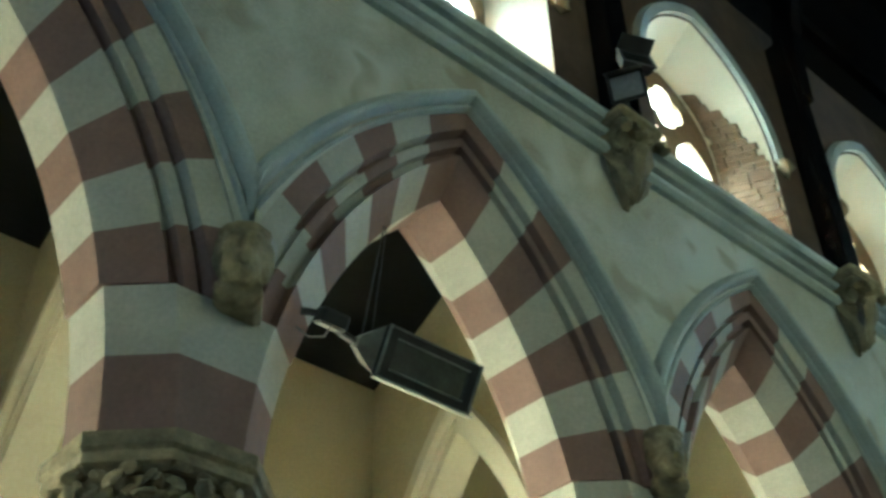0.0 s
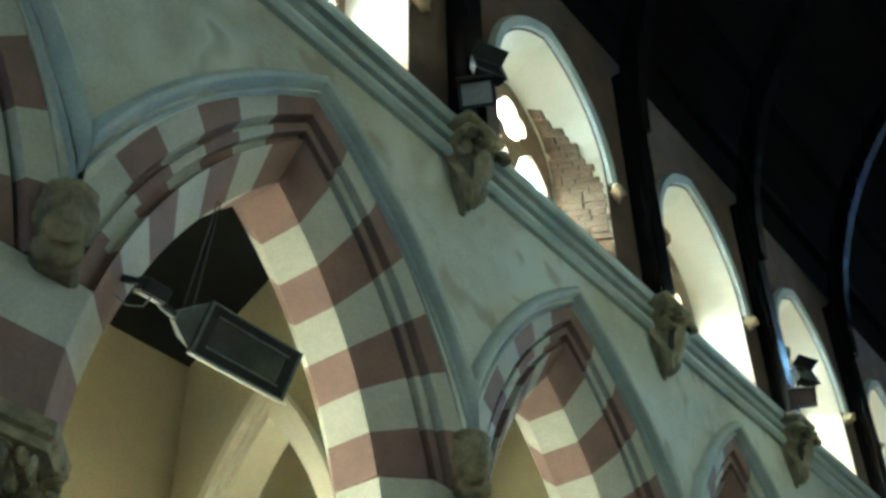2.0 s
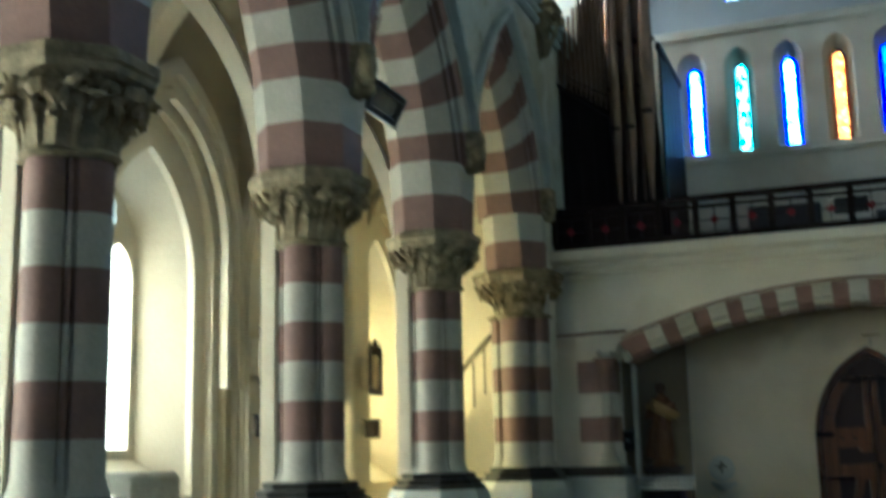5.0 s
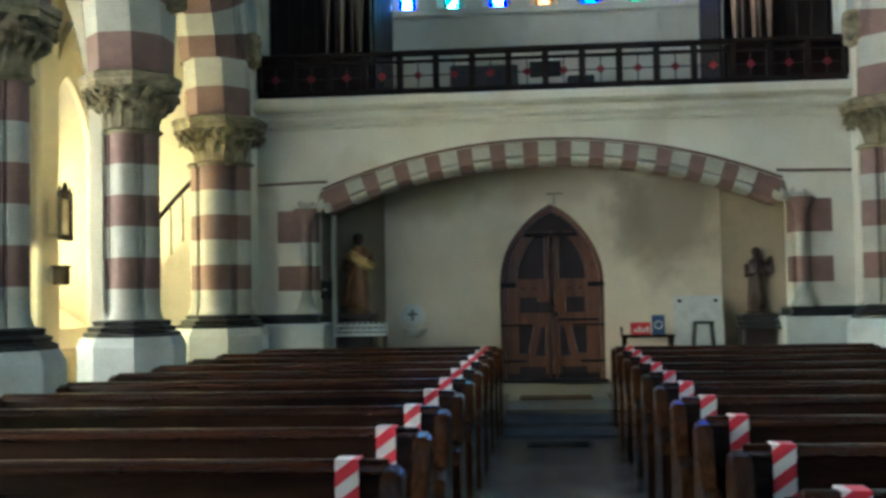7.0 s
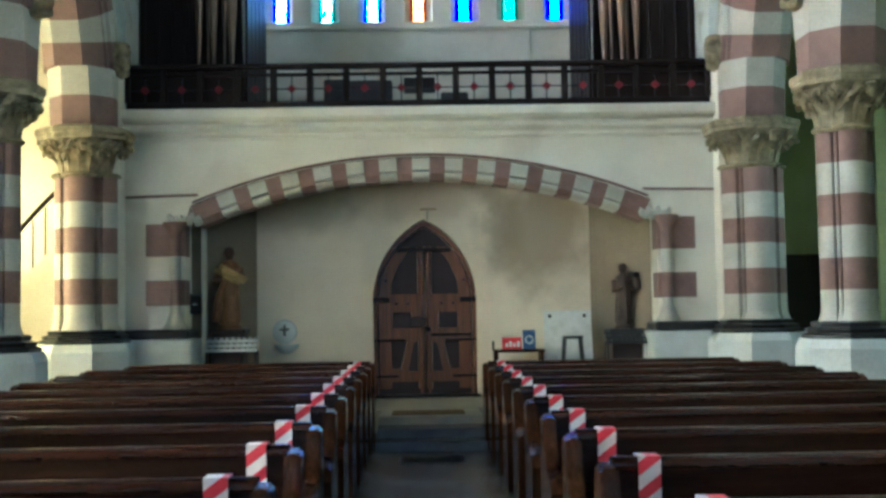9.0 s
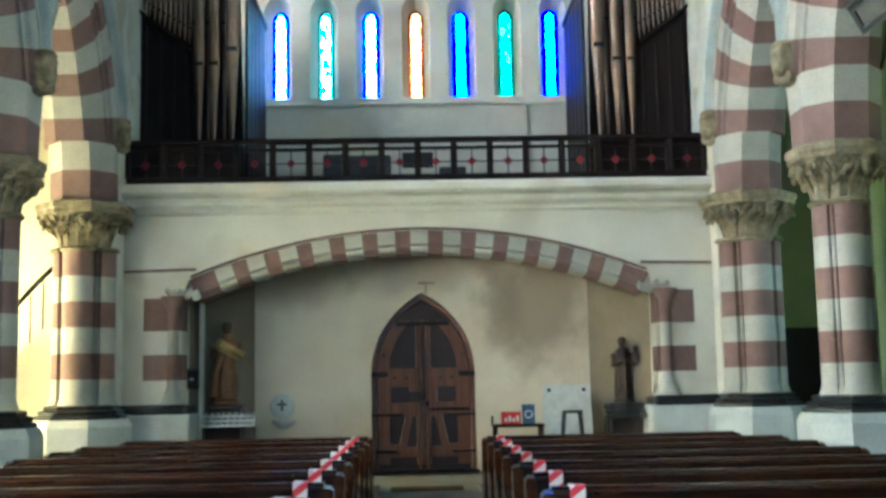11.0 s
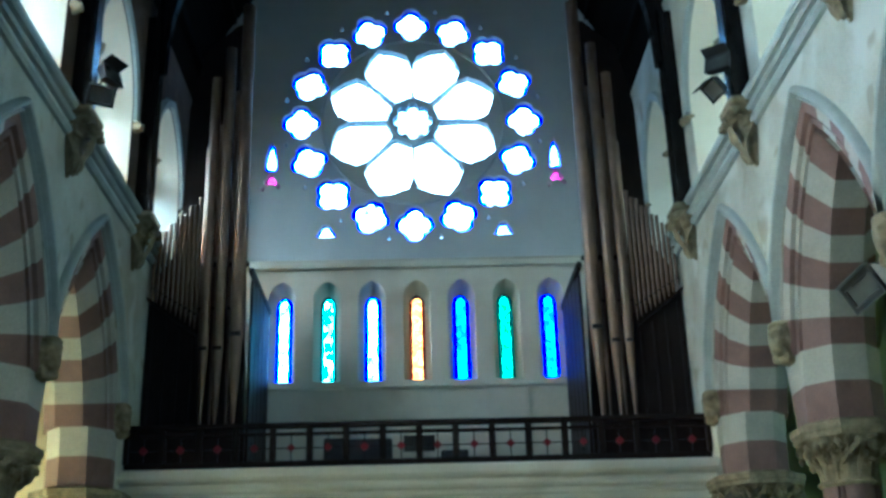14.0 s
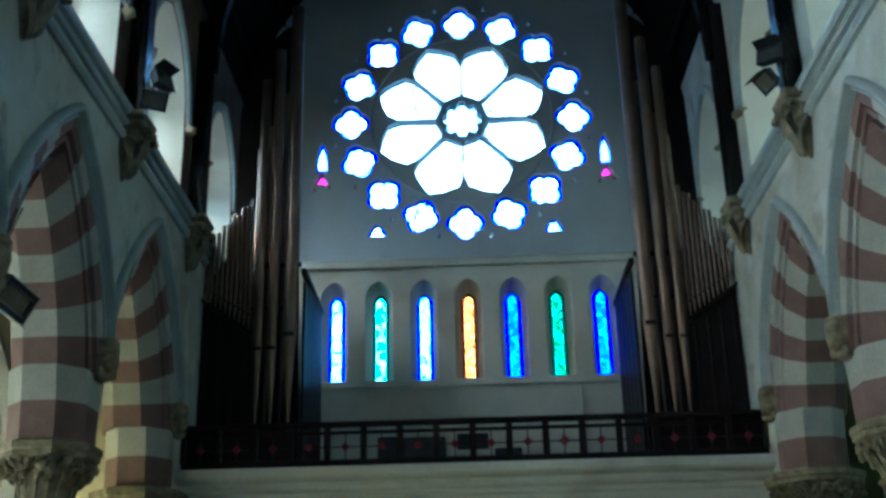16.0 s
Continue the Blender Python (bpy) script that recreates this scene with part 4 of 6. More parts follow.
def west_door():
    e = empty("door_1", "brown oak double door with iron straps in a pointed arch", "door", "", "structure")
    cx = C + 0.03
    part("door_frame", plate(pointed(cx, 0.755, 0.32, 1.72, 2.91) , [pointed(cx, 0.70, 0.325, 1.72, 2.82)], lambda u, v, d: (u, WY + 0.06 + d, v), 0.25), DOOR, e, "brown oak frame")
    full = pointed(cx, 0.69, 0.33, 1.72, 2.80, 14)
    for s in (-1, 1):
        half = [(u, v) for u, v in full if (u - cx) * s > 0.015]
        inner = [(cx + s * 0.012, 2.78), (cx + s * 0.012, 0.33)]
        loop = half + (inner[::-1] if s > 0 else inner)
        if s > 0:
            loop = [(cx + 0.012, 2.78)] + half + [(cx + 0.012, 0.33)]
        else:
            loop = half + [(cx - 0.012, 2.78), (cx - 0.012, 0.33)]
        q = lambda pts: [(cx + s * u, v) for u, v in pts]
        holes = [q([(0.10, 1.82), (0.50, 1.82), (0.49, 1.98), (0.44, 2.12), (0.38, 2.26), (0.27, 2.42), (0.14, 2.56), (0.10, 2.57)]),
                 q([(0.20, 1.32), (0.48, 1.32), (0.48, 1.55), (0.20, 1.55)]),
                 q([(0.10, 0.68), (0.26, 0.68), (0.17, 1.10), (0.10, 1.12)]),
                 q([(0.36, 0.72), (0.50, 0.72), (0.50, 1.12), (0.27, 1.12)]),
                 q([(0.10, 0.40), (0.50, 0.40), (0.50, 0.53), (0.10, 0.53)])]
        leaf = part("door_leaf", plate(loop, holes, lambda u, v, d: (u, WY + 0.13 + d, v), 0.06), DOOR, e)
        for h in holes:
            part("panel", plate([(cx + (u - cx) * 1.0 + (0.004 if u > cx else -0.004), v) for u, v in h], [], lambda u, v, d: (u, WY + 0.175 + d, v), 0.012), DOOR_DARK, leaf, "dark recessed panel")
        for z, reach, tall in ((0.60, 0.40, 0.03), (1.13, 0.30, 0.03), (1.70, 0.52, 0.07)):
            a, b = sorted((cx + s * reach, cx + s * 0.775))
            part("strap_hinge", boxed(a, b, WY + 0.05, WY + 0.128, z, z + tall, bevel=0.008), IRON, leaf, "black iron strap")
        for u, v in ((0.58, 2.02), (0.42, 1.68), (0.25, 1.68)):
            part("stud", lathe(bmesh.new(), [(0.0, v - 0.02), (0.02, v - 0.014), (0.02, v + 0.014), (0.0, v + 0.02)], 8, cx + s * u, WY + 0.125), IRON, leaf, "iron stud")
        a, b = sorted((cx + s * 0.035, cx + s * 0.075))
        part("meeting_rib", boxed(a, b, WY + 0.105, WY + 0.128, 0.36, 2.50, bevel=0.008), DOOR, leaf)
    part("head_board", plate([(u, v) for u, v in full if v > 2.47], [], lambda u, v, d: (u, WY + 0.118 + d, v), 0.010), DOOR_DARK, e, "dark board in the arch head")
    part("head_bar", boxed(cx - 0.40, cx + 0.40, WY + 0.10, WY + 0.117, 2.44, 2.50, bevel=0.008), IRON, e, "dark iron bar")
    part("kick_board", boxed(cx - 0.67, cx + 0.67, WY + 0.115, WY + 0.128, 0.352, 0.43, bevel=0.006), DOOR_DARK, e, "scuffed dark kick board")
    part("draw_bar", boxed(cx + 0.08, cx + 0.69, WY + 0.09, WY + 0.112, 1.20, 1.235, bevel=0.006), IRON, e, "black iron draw bar")
    part("lock_plate", boxed(cx - 0.22, cx + 0.02, WY + 0.09, WY + 0.128, 1.33, 1.48, bevel=0.01), DOOR_DARK, e)
    part("handle", lathe(bmesh.new(), [(0.0, 1.26), (0.035, 1.27), (0.035, 1.33), (0.0, 1.34)], 12, cx + 0.05, WY + 0.09), IRON, e, "", True)
    part("threshold", boxed(cx - 0.80, cx + 0.80, WY - 0.08, WY + 0.3, 0.312, 0.35, bevel=0.01), IRON, e, "dark worn threshold")
    bm = boxed(C - 3, C + 3, WY + 0.45, WY + 0.5, 0.0, 3.9)
    thing("wall_behind_door", bm, BEIGE, "plain plaster wall closing the porch", "wall", "structure")


west_door()
e = empty("alms_box", "small grey metal alms box on the porch wall", "box")
part("body", boxed(C - 3.26, C - 3.06, GY + 0.34, GY + 0.45, 1.58, 1.83, bevel=0.015), LAMP_BODY, e)
part("lid", boxed(C - 3.27, C - 3.05, GY + 0.33, GY + 0.45, 1.83, 1.86, bevel=0.006), LAMP_RIM, e, "grey lid")
part("plate", boxed(C - 3.17, C - 3.11, GY + 0.334, GY + 0.339, 1.70, 1.725), STEEL, e, "bright slot plate")
# pale strip added to imitate the light on the recess wall's front edge
thing("corner_bead", boxed(C - 3.07, C - 3.01, GY + 0.46, GY + 0.60, 0.32, 3.97, bevel=0.015), GALLERY_WHITE, "pale strip standing in for the lit recess edge", "moulding", "structure")
e = empty("wall_cross", "small worn stone cross above the west door", "cross")
part("upright", boxed(C + 0.075, C + 0.10, WY - 0.03, WY - 0.002, 2.90, 3.05, bevel=0.006), STEP, e)
part("crossbar", boxed(C - 0.02, C + 0.22, WY - 0.028, WY - 0.003, 3.05, 3.075, bevel=0.006), STONE, e)

# ---- gallery, organ and west window ----
RY = 18.6


rose_holes = []
RC, RZ = C, 11.43
for k in range(16):
    a = math.pi / 2 - k * math.pi / 8
    rose_holes.append((foil(RC + 2.09 * math.cos(a), RZ + 2.09 * math.sin(a), 0.36, 4, a), "ring"))
for k in range(8):
    a = math.pi / 8 + k * math.pi / 4
    ca, sa = math.cos(a), math.sin(a)
    pts = [(0.47, -0.165), (0.80, -0.315), (1.10, -0.44), (1.32, -0.44), (1.52, -0.24), (1.66, 0.0), (1.52, 0.24), (1.32, 0.44), (1.10, 0.44), (0.80, 0.315), (0.47, 0.165)]
    rose_holes.append(([(RC + u * ca - v * sa, RZ + u * sa + v * ca) for u, v in pts], "petal"))
rose_holes.append((foil(RC, RZ, 0.385, 8, 0.0, 4), "eye"))
for k in range(16):
    a = math.pi / 16 + k * math.pi / 8
    x, z = RC + 2.40 * math.cos(a), RZ + 2.40 * math.sin(a)
    rose_holes.append(([(x - 0.05, z - 0.045), (x + 0.05, z - 0.045), (x, z + 0.06)], "dot"))
for s in (-1, 1):
    x = RC + s * 2.62
    rose_holes.append((pointed(x, 0.11, 10.42, 10.55, 11.05, 4), "side"))
    rose_holes.append((foil(x, 10.25, 0.14, 3, math.pi / 2), "pink"))
    for dx, dz in ((-0.14, -0.14), (0.14, -0.10)):
        rose_holes.append((foil(x + dx, 10.21 + dz, 0.045, 4), "pink"))
    x = RC + s * 1.60
    rose_holes.append(([(x - 0.20, 9.10), (x + 0.20, 9.10), (x + 0.06, 9.35), (x - 0.06, 9.35)], "low"))
    x = RC + s * 0.42
    rose_holes.append(([(x - 0.16, 14.16), (x + 0.16, 14.16), (x - 0.06 * s, 14.32)], "low"))
rose_holes.append((foil(RC, 14.29, 0.13, 3, math.pi / 2), "pink"))
outer = [(C - 4.2, 8.4), (C + 4.2, 8.4), (C + 4.2, 16.6), (C - 4.2, 16.6)]
thing("wall_west_upper", plate(outer, [h for h, _ in rose_holes], lambda u, v, d: (u, RY + d, v), 0.22), WEST_GREY, "grey plaster west wall pierced by a rose window", "wall", "structure")
rose = empty("rose_window", "large stained glass rose window of petals and quatrefoils glowing blue and white", "window")
for h, kind in rose_holes:
    m = {"ring": ROSE_BLUE, "petal": ROSE_PALE, "eye": ROSE_BLUE, "dot": ROSE_BLUE, "side": ROSE_BLUE, "pink": GLASS_PINK, "low": ROSE_BLUE}[kind]
    mu, mv = sum(u for u, v in h) / len(h), sum(v for u, v in h) / len(h)
    # share of each pane left inside its painted halo rim
    k = {"ring": 0.80, "side": 0.70, "low": 0.66}.get(kind)
    if k:
        inner = [(mu + (u - mu) * k, mv + (v - mv) * k) for u, v in h]
        part("border_pane", plate(h, [inner], lambda u, v, d: (u, RY + 0.12 + d, v), 0.006), HALO_BLUE, rose, "deep blue rim imitating the glare round the pane")
        h = inner
    part("pane", plate(h, [], lambda u, v, d: (u, RY + 0.12 + d, v), 0.006), m, rose)
bm = bmesh.new()
for r0, r1, y0 in ((1.68, 1.73, 0.04), (0.41, 0.455, 0.04)):
    rings = []
    for i in range(64):
        a = 2 * math.pi * i / 64
        rings.append([(RC + q * math.cos(a), RY - yy, RZ + q * math.sin(a)) for q, yy in ((r0, -0.01), (r0 + 0.02, y0), (r1 - 0.02, y0), (r1, -0.01))])
    sweep(bm, rings, closed=True)
part("ring_moulding", bm, WEST_GREY, rose, "grey ring mouldings")
bm = bmesh.new()
sweep(bm, [[(x, y, z) for y, z in ((18.62, 8.36), (18.18, 8.36), (18.18, 8.46), (18.30, 8.55), (18.62, 8.66))] for x in (C - 4.0, C + 4.0)])
thing("west_ledge", bm, GALLERY_WHITE, "pale sloping ledge below the rose window", "moulding", "structure")

SLITS = [C - 2.31 + 0.772 * k for k in range(7)]
slit_front = [pointed(x, 0.235, 6.36, 7.84, 8.14, 6) for x in SLITS]
outer = [(C - 4.0, 4.2), (C + 4.0, 4.2), (C + 4.0, 8.37), (C - 4.0, 8.37)]
SY = 18.28
thing("wall_west_lower", plate(outer, slit_front, lambda u, v, d: (u, SY + d, v), 0.1), GALLERY_WHITE, "white plaster wall with seven slit windows over the gallery", "wall", "structure")
thing("sill_line", boxed(C - 3.0, C + 3.0, SY - 0.05, SY + 0.02, 6.22, 6.28, bevel=0.01), GALLERY_WHITE, "thin pale sill moulding below the slit windows", "moulding", "structure")
thing("wall_conduit", boxed(C + 1.82, C + 1.86, SY - 0.03, SY + 0.01, 4.40, 6.22, bevel=0.008), GALLERY_WHITE, "painted conduit down the gallery wall", "conduit")
slit_glass = (GLASS_DEEP, GLASS_CYAN, GLASS_DEEP, GLASS_AMBER, GLASS_BLUE, GLASS_GREEN, GLASS_BLUE)
slit_words = ("pale blue", "bright cyan", "pale blue", "glowing amber", "deep blue", "green", "deep blue")
for x, loop, g, wd in zip(SLITS, slit_front, slit_glass, slit_words):
    e = empty("slit_window", "narrow pointed slit window of " + wd + " stained glass", "window", "slit windows")
    back = pointed(x, 0.135, 6.41, 7.82, 8.0, 6)
    bm = bmesh.new()
    n = len(loop)
    fa = [bm.verts.new((u, SY + 0.02, v)) for u, v in loop]
    ba = [bm.verts.new((u, SY + 0.40, v)) for u, v in back]
    for i in range(n):
        bm.faces.new((fa[i], fa[(i + 1) % n], ba[(i + 1) % n], ba[i]))
    part("splay", bm, GALLERY_WHITE, e)
    # the glow round the slit is put into a coloured rim
    inner = pointed(x, 0.082, 6.46, 7.82, 7.945, 6)
    part("border_pane", plate(back, [inner], lambda u, v, d: (u, SY + 0.40 + d, v), 0.006), {"green": HALO_GREEN, "bright cyan": HALO_GREEN, "glowing amber": HALO_AMBER}.get(wd, HALO_BLUE), e, "deeper coloured rim imitating the glare round the pane")
    part("pane", plate(inner, [], lambda u, v, d: (u, SY + 0.40 + d, v), 0.006), g, e, wd + " stained glass")
thing("wall_west_core", plate([(C - 4.2, 4.0), (C + 4.2, 4.0), (C + 4.2, 8.39), (C - 4.2, 8.39)], [pointed(x, 0.14, 6.405, 7.82, 8.005, 6) for x in SLITS], lambda u, v, d: (u, SY + 0.41 + d, v), 0.1), PLASTER, "outer skin of the west wall", "wall", "structure")


def organ_pipe(parent, x, y, foot, mouth, top, r):
    """A flue pipe: cone foot, flattened mouth with lips, open cylinder."""
    p = part("pipe", lathe(bmesh.new(), [(r * 0.22, foot), (r * 0.95, mouth - 0.03), (r, mouth), (r, top), (r * 0.9, top), (r * 0.9, top - 0.06)], 16, x, y), PIPE, parent, "", True)
    part("mouth", boxed(x - r * 0.75, x + r * 0.75, y - r - 0.008, y - r * 0.55, mouth - 0.012, mouth + r * 0.5), IRON, p, "dark pipe mouth")
    return p


def organ(s):
    e = empty("pipe_organ", "pipe organ half in a dark oak case with dull metal pipes", "organ", "organ cases")
    X = lambda d: C + s * d
    # lower case with its sloping top
    loop = [(X(3.99), 4.34), (X(3.99), 7.02), (X(3.26), 6.48), (X(3.16), 5.05), (X(2.50), 5.05), (X(2.50), 4.34)]
    part("case_front", plate(loop, [], lambda u, v, d: (u, 15.86 + d, v), 0.10), CASE, e, "dark oak front")
    for k in range(4):
        x = 3.30 + 0.2 * k
        zt = 6.48 + (x - 3.26) * 0.74 - 0.10
        part("stile", boxed(*sorted((X(x), X(x + 0.05))), 15.835, 15.858, 4.9, zt, bevel=0.006), CASE, e)
    part("case_back", plate([(X(3.99), 4.34), (X(3.99), 7.50), (X(3.66), 7.95), (X(3.63), 10.4), (X(3.42), 11.5), (X(2.90), 12.0), (X(2.64), 12.05), (X(2.62), 7.4), (X(2.55), 4.34)], [], lambda u, v, d: (u, 16.20 + d, v), 0.08), CASE, e)
    part("pipe_shelf", sweep(bmesh.new(), [[(X(d), y, z) for y, z in ((15.74, zz - 0.05), (15.74, zz), (16.0, zz), (16.0, zz - 0.05))] for d, zz in ((3.99, 7.05), (3.26, 6.50))]), CASE, e)
    for k in range(5):
        part("side_board", boxed(*sorted((X(2.46), X(2.50))), 15.95 + k * 0.4, 16.32 + k * 0.4, 4.34, 7.45 - 0.10 * (k == 0), bevel=0.012), CASE, e, "dark side boarding")
    part("side_rail", boxed(*sorted((X(2.44), X(2.52))), 15.85, 17.95, 7.42, 7.52, bevel=0.01), CASE, e)
    n = 10
    for k in range(n):
        w = 1 - k / (n - 1)
        d = 3.28 + 0.66 * w
        organ_pipe(e, X(d), 15.82, 6.56 + 0.46 * w, 6.78 + 0.42 * w, 8.62 - 0.65 * w + 0.05 * (k % 2), 0.028 + 0.003 * (1 - w))
    for d, mo, top, r, ft in ((3.13, 6.22, 10.75, 0.078, 5.05), (2.92, 6.22, 11.3, 0.085, 5.05), (2.66, 6.42, 12.1, 0.105, 5.05)):
        organ_pipe(e, X(d), 15.80, ft, mo, top, r)
    for d, top in ((3.03, 10.0), (2.80, 10.6), (3.22, 9.6)):
        organ_pipe(e, X(d), 15.98, 5.05, 6.9, top, 0.055)
    part("pipe_rail", boxed(*sorted((X(2.52), X(3.24))), 15.86, 15.90, 7.55, 7.62), CASE, e)
    part("plinth", boxed(*sorted((X(2.50), X(3.24))), 15.70, 15.98, 4.96, 5.05, bevel=0.01), CASE, e)
    return e


organ(-1)
organ(1)

rail = empty("gallery_railing", "dark timber gallery railing with red rosettes on wire crosses", "railing")
yr = GY + 0.03
part("top_rail", boxed(C - 3.98, C + 3.98, yr - 0.06, yr + 0.06, 4.90, 4.97, bevel=0.015), CASE, rail)
part("mid_rail", boxed(C - 3.98, C + 3.98, yr - 0.03, yr + 0.03, 4.80, 4.84, bevel=0.006), CASE, rail)
part("bottom_rail", boxed(C - 3.98, C + 3.98, yr - 0.05, yr + 0.05, 4.335, 4.45, bevel=0.01), CASE, rail)
step = 0.4975
for k in range(17):
    x = C - 3.98 + k * step
    part("post", boxed(x - 0.045, x + 0.045, yr - 0.04, yr + 0.04, 4.45, 4.90, bevel=0.008), CASE, rail)
    if k < 16:
        xc = x + step / 2
        cross = part("wire_cross", box(boxed(xc - 0.008, xc + 0.008, yr - 0.008, yr + 0.008, 4.45, 4.80), x + 0.045, x + step - 0.045, yr - 0.007, yr + 0.007, 4.617, 4.633), IRON, rail)
        bm = plate(foil(xc, 4.625, 0.055, 4, 0.0), [], lambda u, v, d: (u, yr - 0.022 + d, v), 0.02)
        part("rosette", bm, RED_PAINT, cross, "red quatrefoil rosette")
for s in (-1, 1):
    for k in range(3):
        a, b = sorted((C + s * (2.55 + 0.485 * k), C + s * (2.55 + 0.485 * (k + 1) - 0.02)))
        part("infill_board", boxed(a, b, yr + 0.05, yr + 0.07, 4.34, 4.92), CASE, rail, "dark boarding behind the rail")

for x0, x1, z1, lab in ((-1.33, -1.03, 4.82, "black loudspeaker behind the gallery railing"), (-0.98, -0.38, 4.80, "dark console bench behind the gallery railing"), (0.30, 0.68, 4.62, "low black case behind the gallery railing")):
    bm = box(bmesh.new(), C + x0, C + x1, 15.45, 15.75, 4.33, z1, bevel=0.02)
    box(bm, C + x0 + 0.04, C + x1 - 0.04, 15.435, 15.46, 4.40, z1 - 0.05, bevel=0.005)
    thing("equipment_case", bm, BLACK, lab, "equipment")
e = empty("music_stand", "black music stand behind the gallery railing", "music stand")
bm = bmesh.new()
sweep(bm, [[(C - 0.22, 15.42, 4.62), (C + 0.22, 15.42, 4.62), (C + 0.22, 15.43, 4.60), (C - 0.22, 15.43, 4.60)], [(C - 0.22, 15.50, 4.84), (C + 0.22, 15.50, 4.84), (C + 0.22, 15.51, 4.83), (C - 0.22, 15.51, 4.83)]])
part("desk", bm, BLACK, e)
part("pole", tube(bmesh.new(), [(C, 15.47, 4.33), (C, 15.47, 4.7)], 0.014), BLACK, e)

# ---- aisles ----
AX = 7.03      # inner face of the aisle's outer wall


def aisle_outer_wall(s):
    # the window at y = -2.75 is unseen, added for light from behind
    wins = [-2.75, 0.445, 7.05, 10.18, 13.25, 16.36] if s < 0 else []
    holes = [pointed(y, 1.22, 0.9, 4.0, 5.72) for y in wins]
    # unseen low opening, added to brighten the dark bay at y = 3.8
    low = pointed(3.8, 0.80, 1.5, 3.4, 4.3)
    if s < 0:
        holes.append(low)
        thing("aisle_pane", plate(low, [], lambda u, v, d: (C - AX - 0.08 - d, u, v), 0.006), CLEAR, "unseen low aisle window glass, added to light the bay", "window", "structure")
    place = lambda u, v, d: (C + s * (AX + d), u, v)
    outer = [(-8.0, 0.0), (18.0, 0.0), (18.0, 7.4), (-8.0, 7.4)]
    if s > 0:
        holes = [pointed(y, 0.6, 2.2, 3.7, 4.5) for y in (7.05, 13.25)]
        thing("wall_aisle_right", plate(outer, holes, place, 0.5), GREEN, "pale green painted wall of the far aisle", "wall", "structure")
        thing("wainscot", boxed(C + AX - 0.06, C + AX - 0.003, -7.9, 17.9, 0.0, 2.05, bevel=0.01), WAINSCOT, "black painted dado along the green aisle wall", "panelling", "structure")
        for h in holes:
            thing("aisle_pane", plate(h, [], lambda u, v, d: (C + AX + 0.3 + d, u, v), 0.006), CLEAR, "pale leaded aisle window glass", "window", "structure")
        return
    thing("wall_aisle_left", plate(outer, holes, place, 0.12), TAN, "tan plaster aisle wall with deep window arches", "wall", "structure")
    for y in wins:
        e = empty("aisle_window", "tall twin lancet window with quatrefoil in a cream moulded arch", "window", "aisle windows", "structure")
        for k, (half, foot, sp, ap, d0, dd) in enumerate(((1.08, 0.9, 3.92, 5.46, 0.10, 0.10), (0.90, 1.2, 3.6, 5.06, 0.24, 0.09))):
            big = pointed(y, 1.30, 0.85, 4.0, 5.80)
            part("arch_order", plate(big, [pointed(y, half, foot, sp, ap)], lambda u, v, d: (C - AX - d0 - d, u, v), dd), CREAM, e)
        front, back = pointed(y, 0.90, 1.2, 3.6, 5.06), pointed(y, 0.60, 1.62, 3.75, 4.78)
        bm = bmesh.new()
        n = len(front)
        fa = [bm.verts.new((C - AX - 0.33, u, v)) for u, v in front]
        ba = [bm.verts.new((C - AX - 0.82, u, v)) for u, v in back]
        for i in range(n):
            bm.faces.new((fa[i], fa[(i + 1) % n], ba[(i + 1) % n], ba[i]))
        part("splay", bm, CREAM, e)
        lights = [pointed(y - 0.26, 0.235, 1.73, 3.66, 4.05, 6), pointed(y + 0.26, 0.235, 1.73, 3.66, 4.05, 6), foil(y, 4.40, 0.21, 4, math.pi / 4)]
        part("tracery", plate(pointed(y, 0.75, 1.4, 3.7, 5.0), lights, lambda u, v, d: (C - AX - 0.82 - d, u, v), 0.09), CREAM, e, "cream stone tracery")
        for h, g in zip(lights, (YELLOW_GLASS, YELLOW_GLASS, LEADED_GREY) if y > 13 else (CLEAR, CLEAR, LEADED_GREY)):
            part("pane", plate(h, [], lambda u, v, d: (C - AX - 0.87 - d, u, v), 0.006), g, e, "pale leaded glass")
        for h0, a0, h1, a1, d0, dd in ((1.135, 5.57, 1.215, 5.71, -0.07, 0.10), (1.225, 5.73, 1.285, 5.84, -0.045, 0.044), (1.285, 5.84, 1.40, 6.05, -0.13, 0.129)):
            ring = pointed(y, h1, 2.4, 4.0, a1) + pointed(y, h0, 2.4, 4.0, a0)[::-1]
            part("hood_mould", plate(ring, [], lambda u, v, d: (C - AX - d0 - d, u, v), dd), CREAM, e, "cream hood mould")


aisle_outer_wall(-1)
aisle_outer_wall(1)


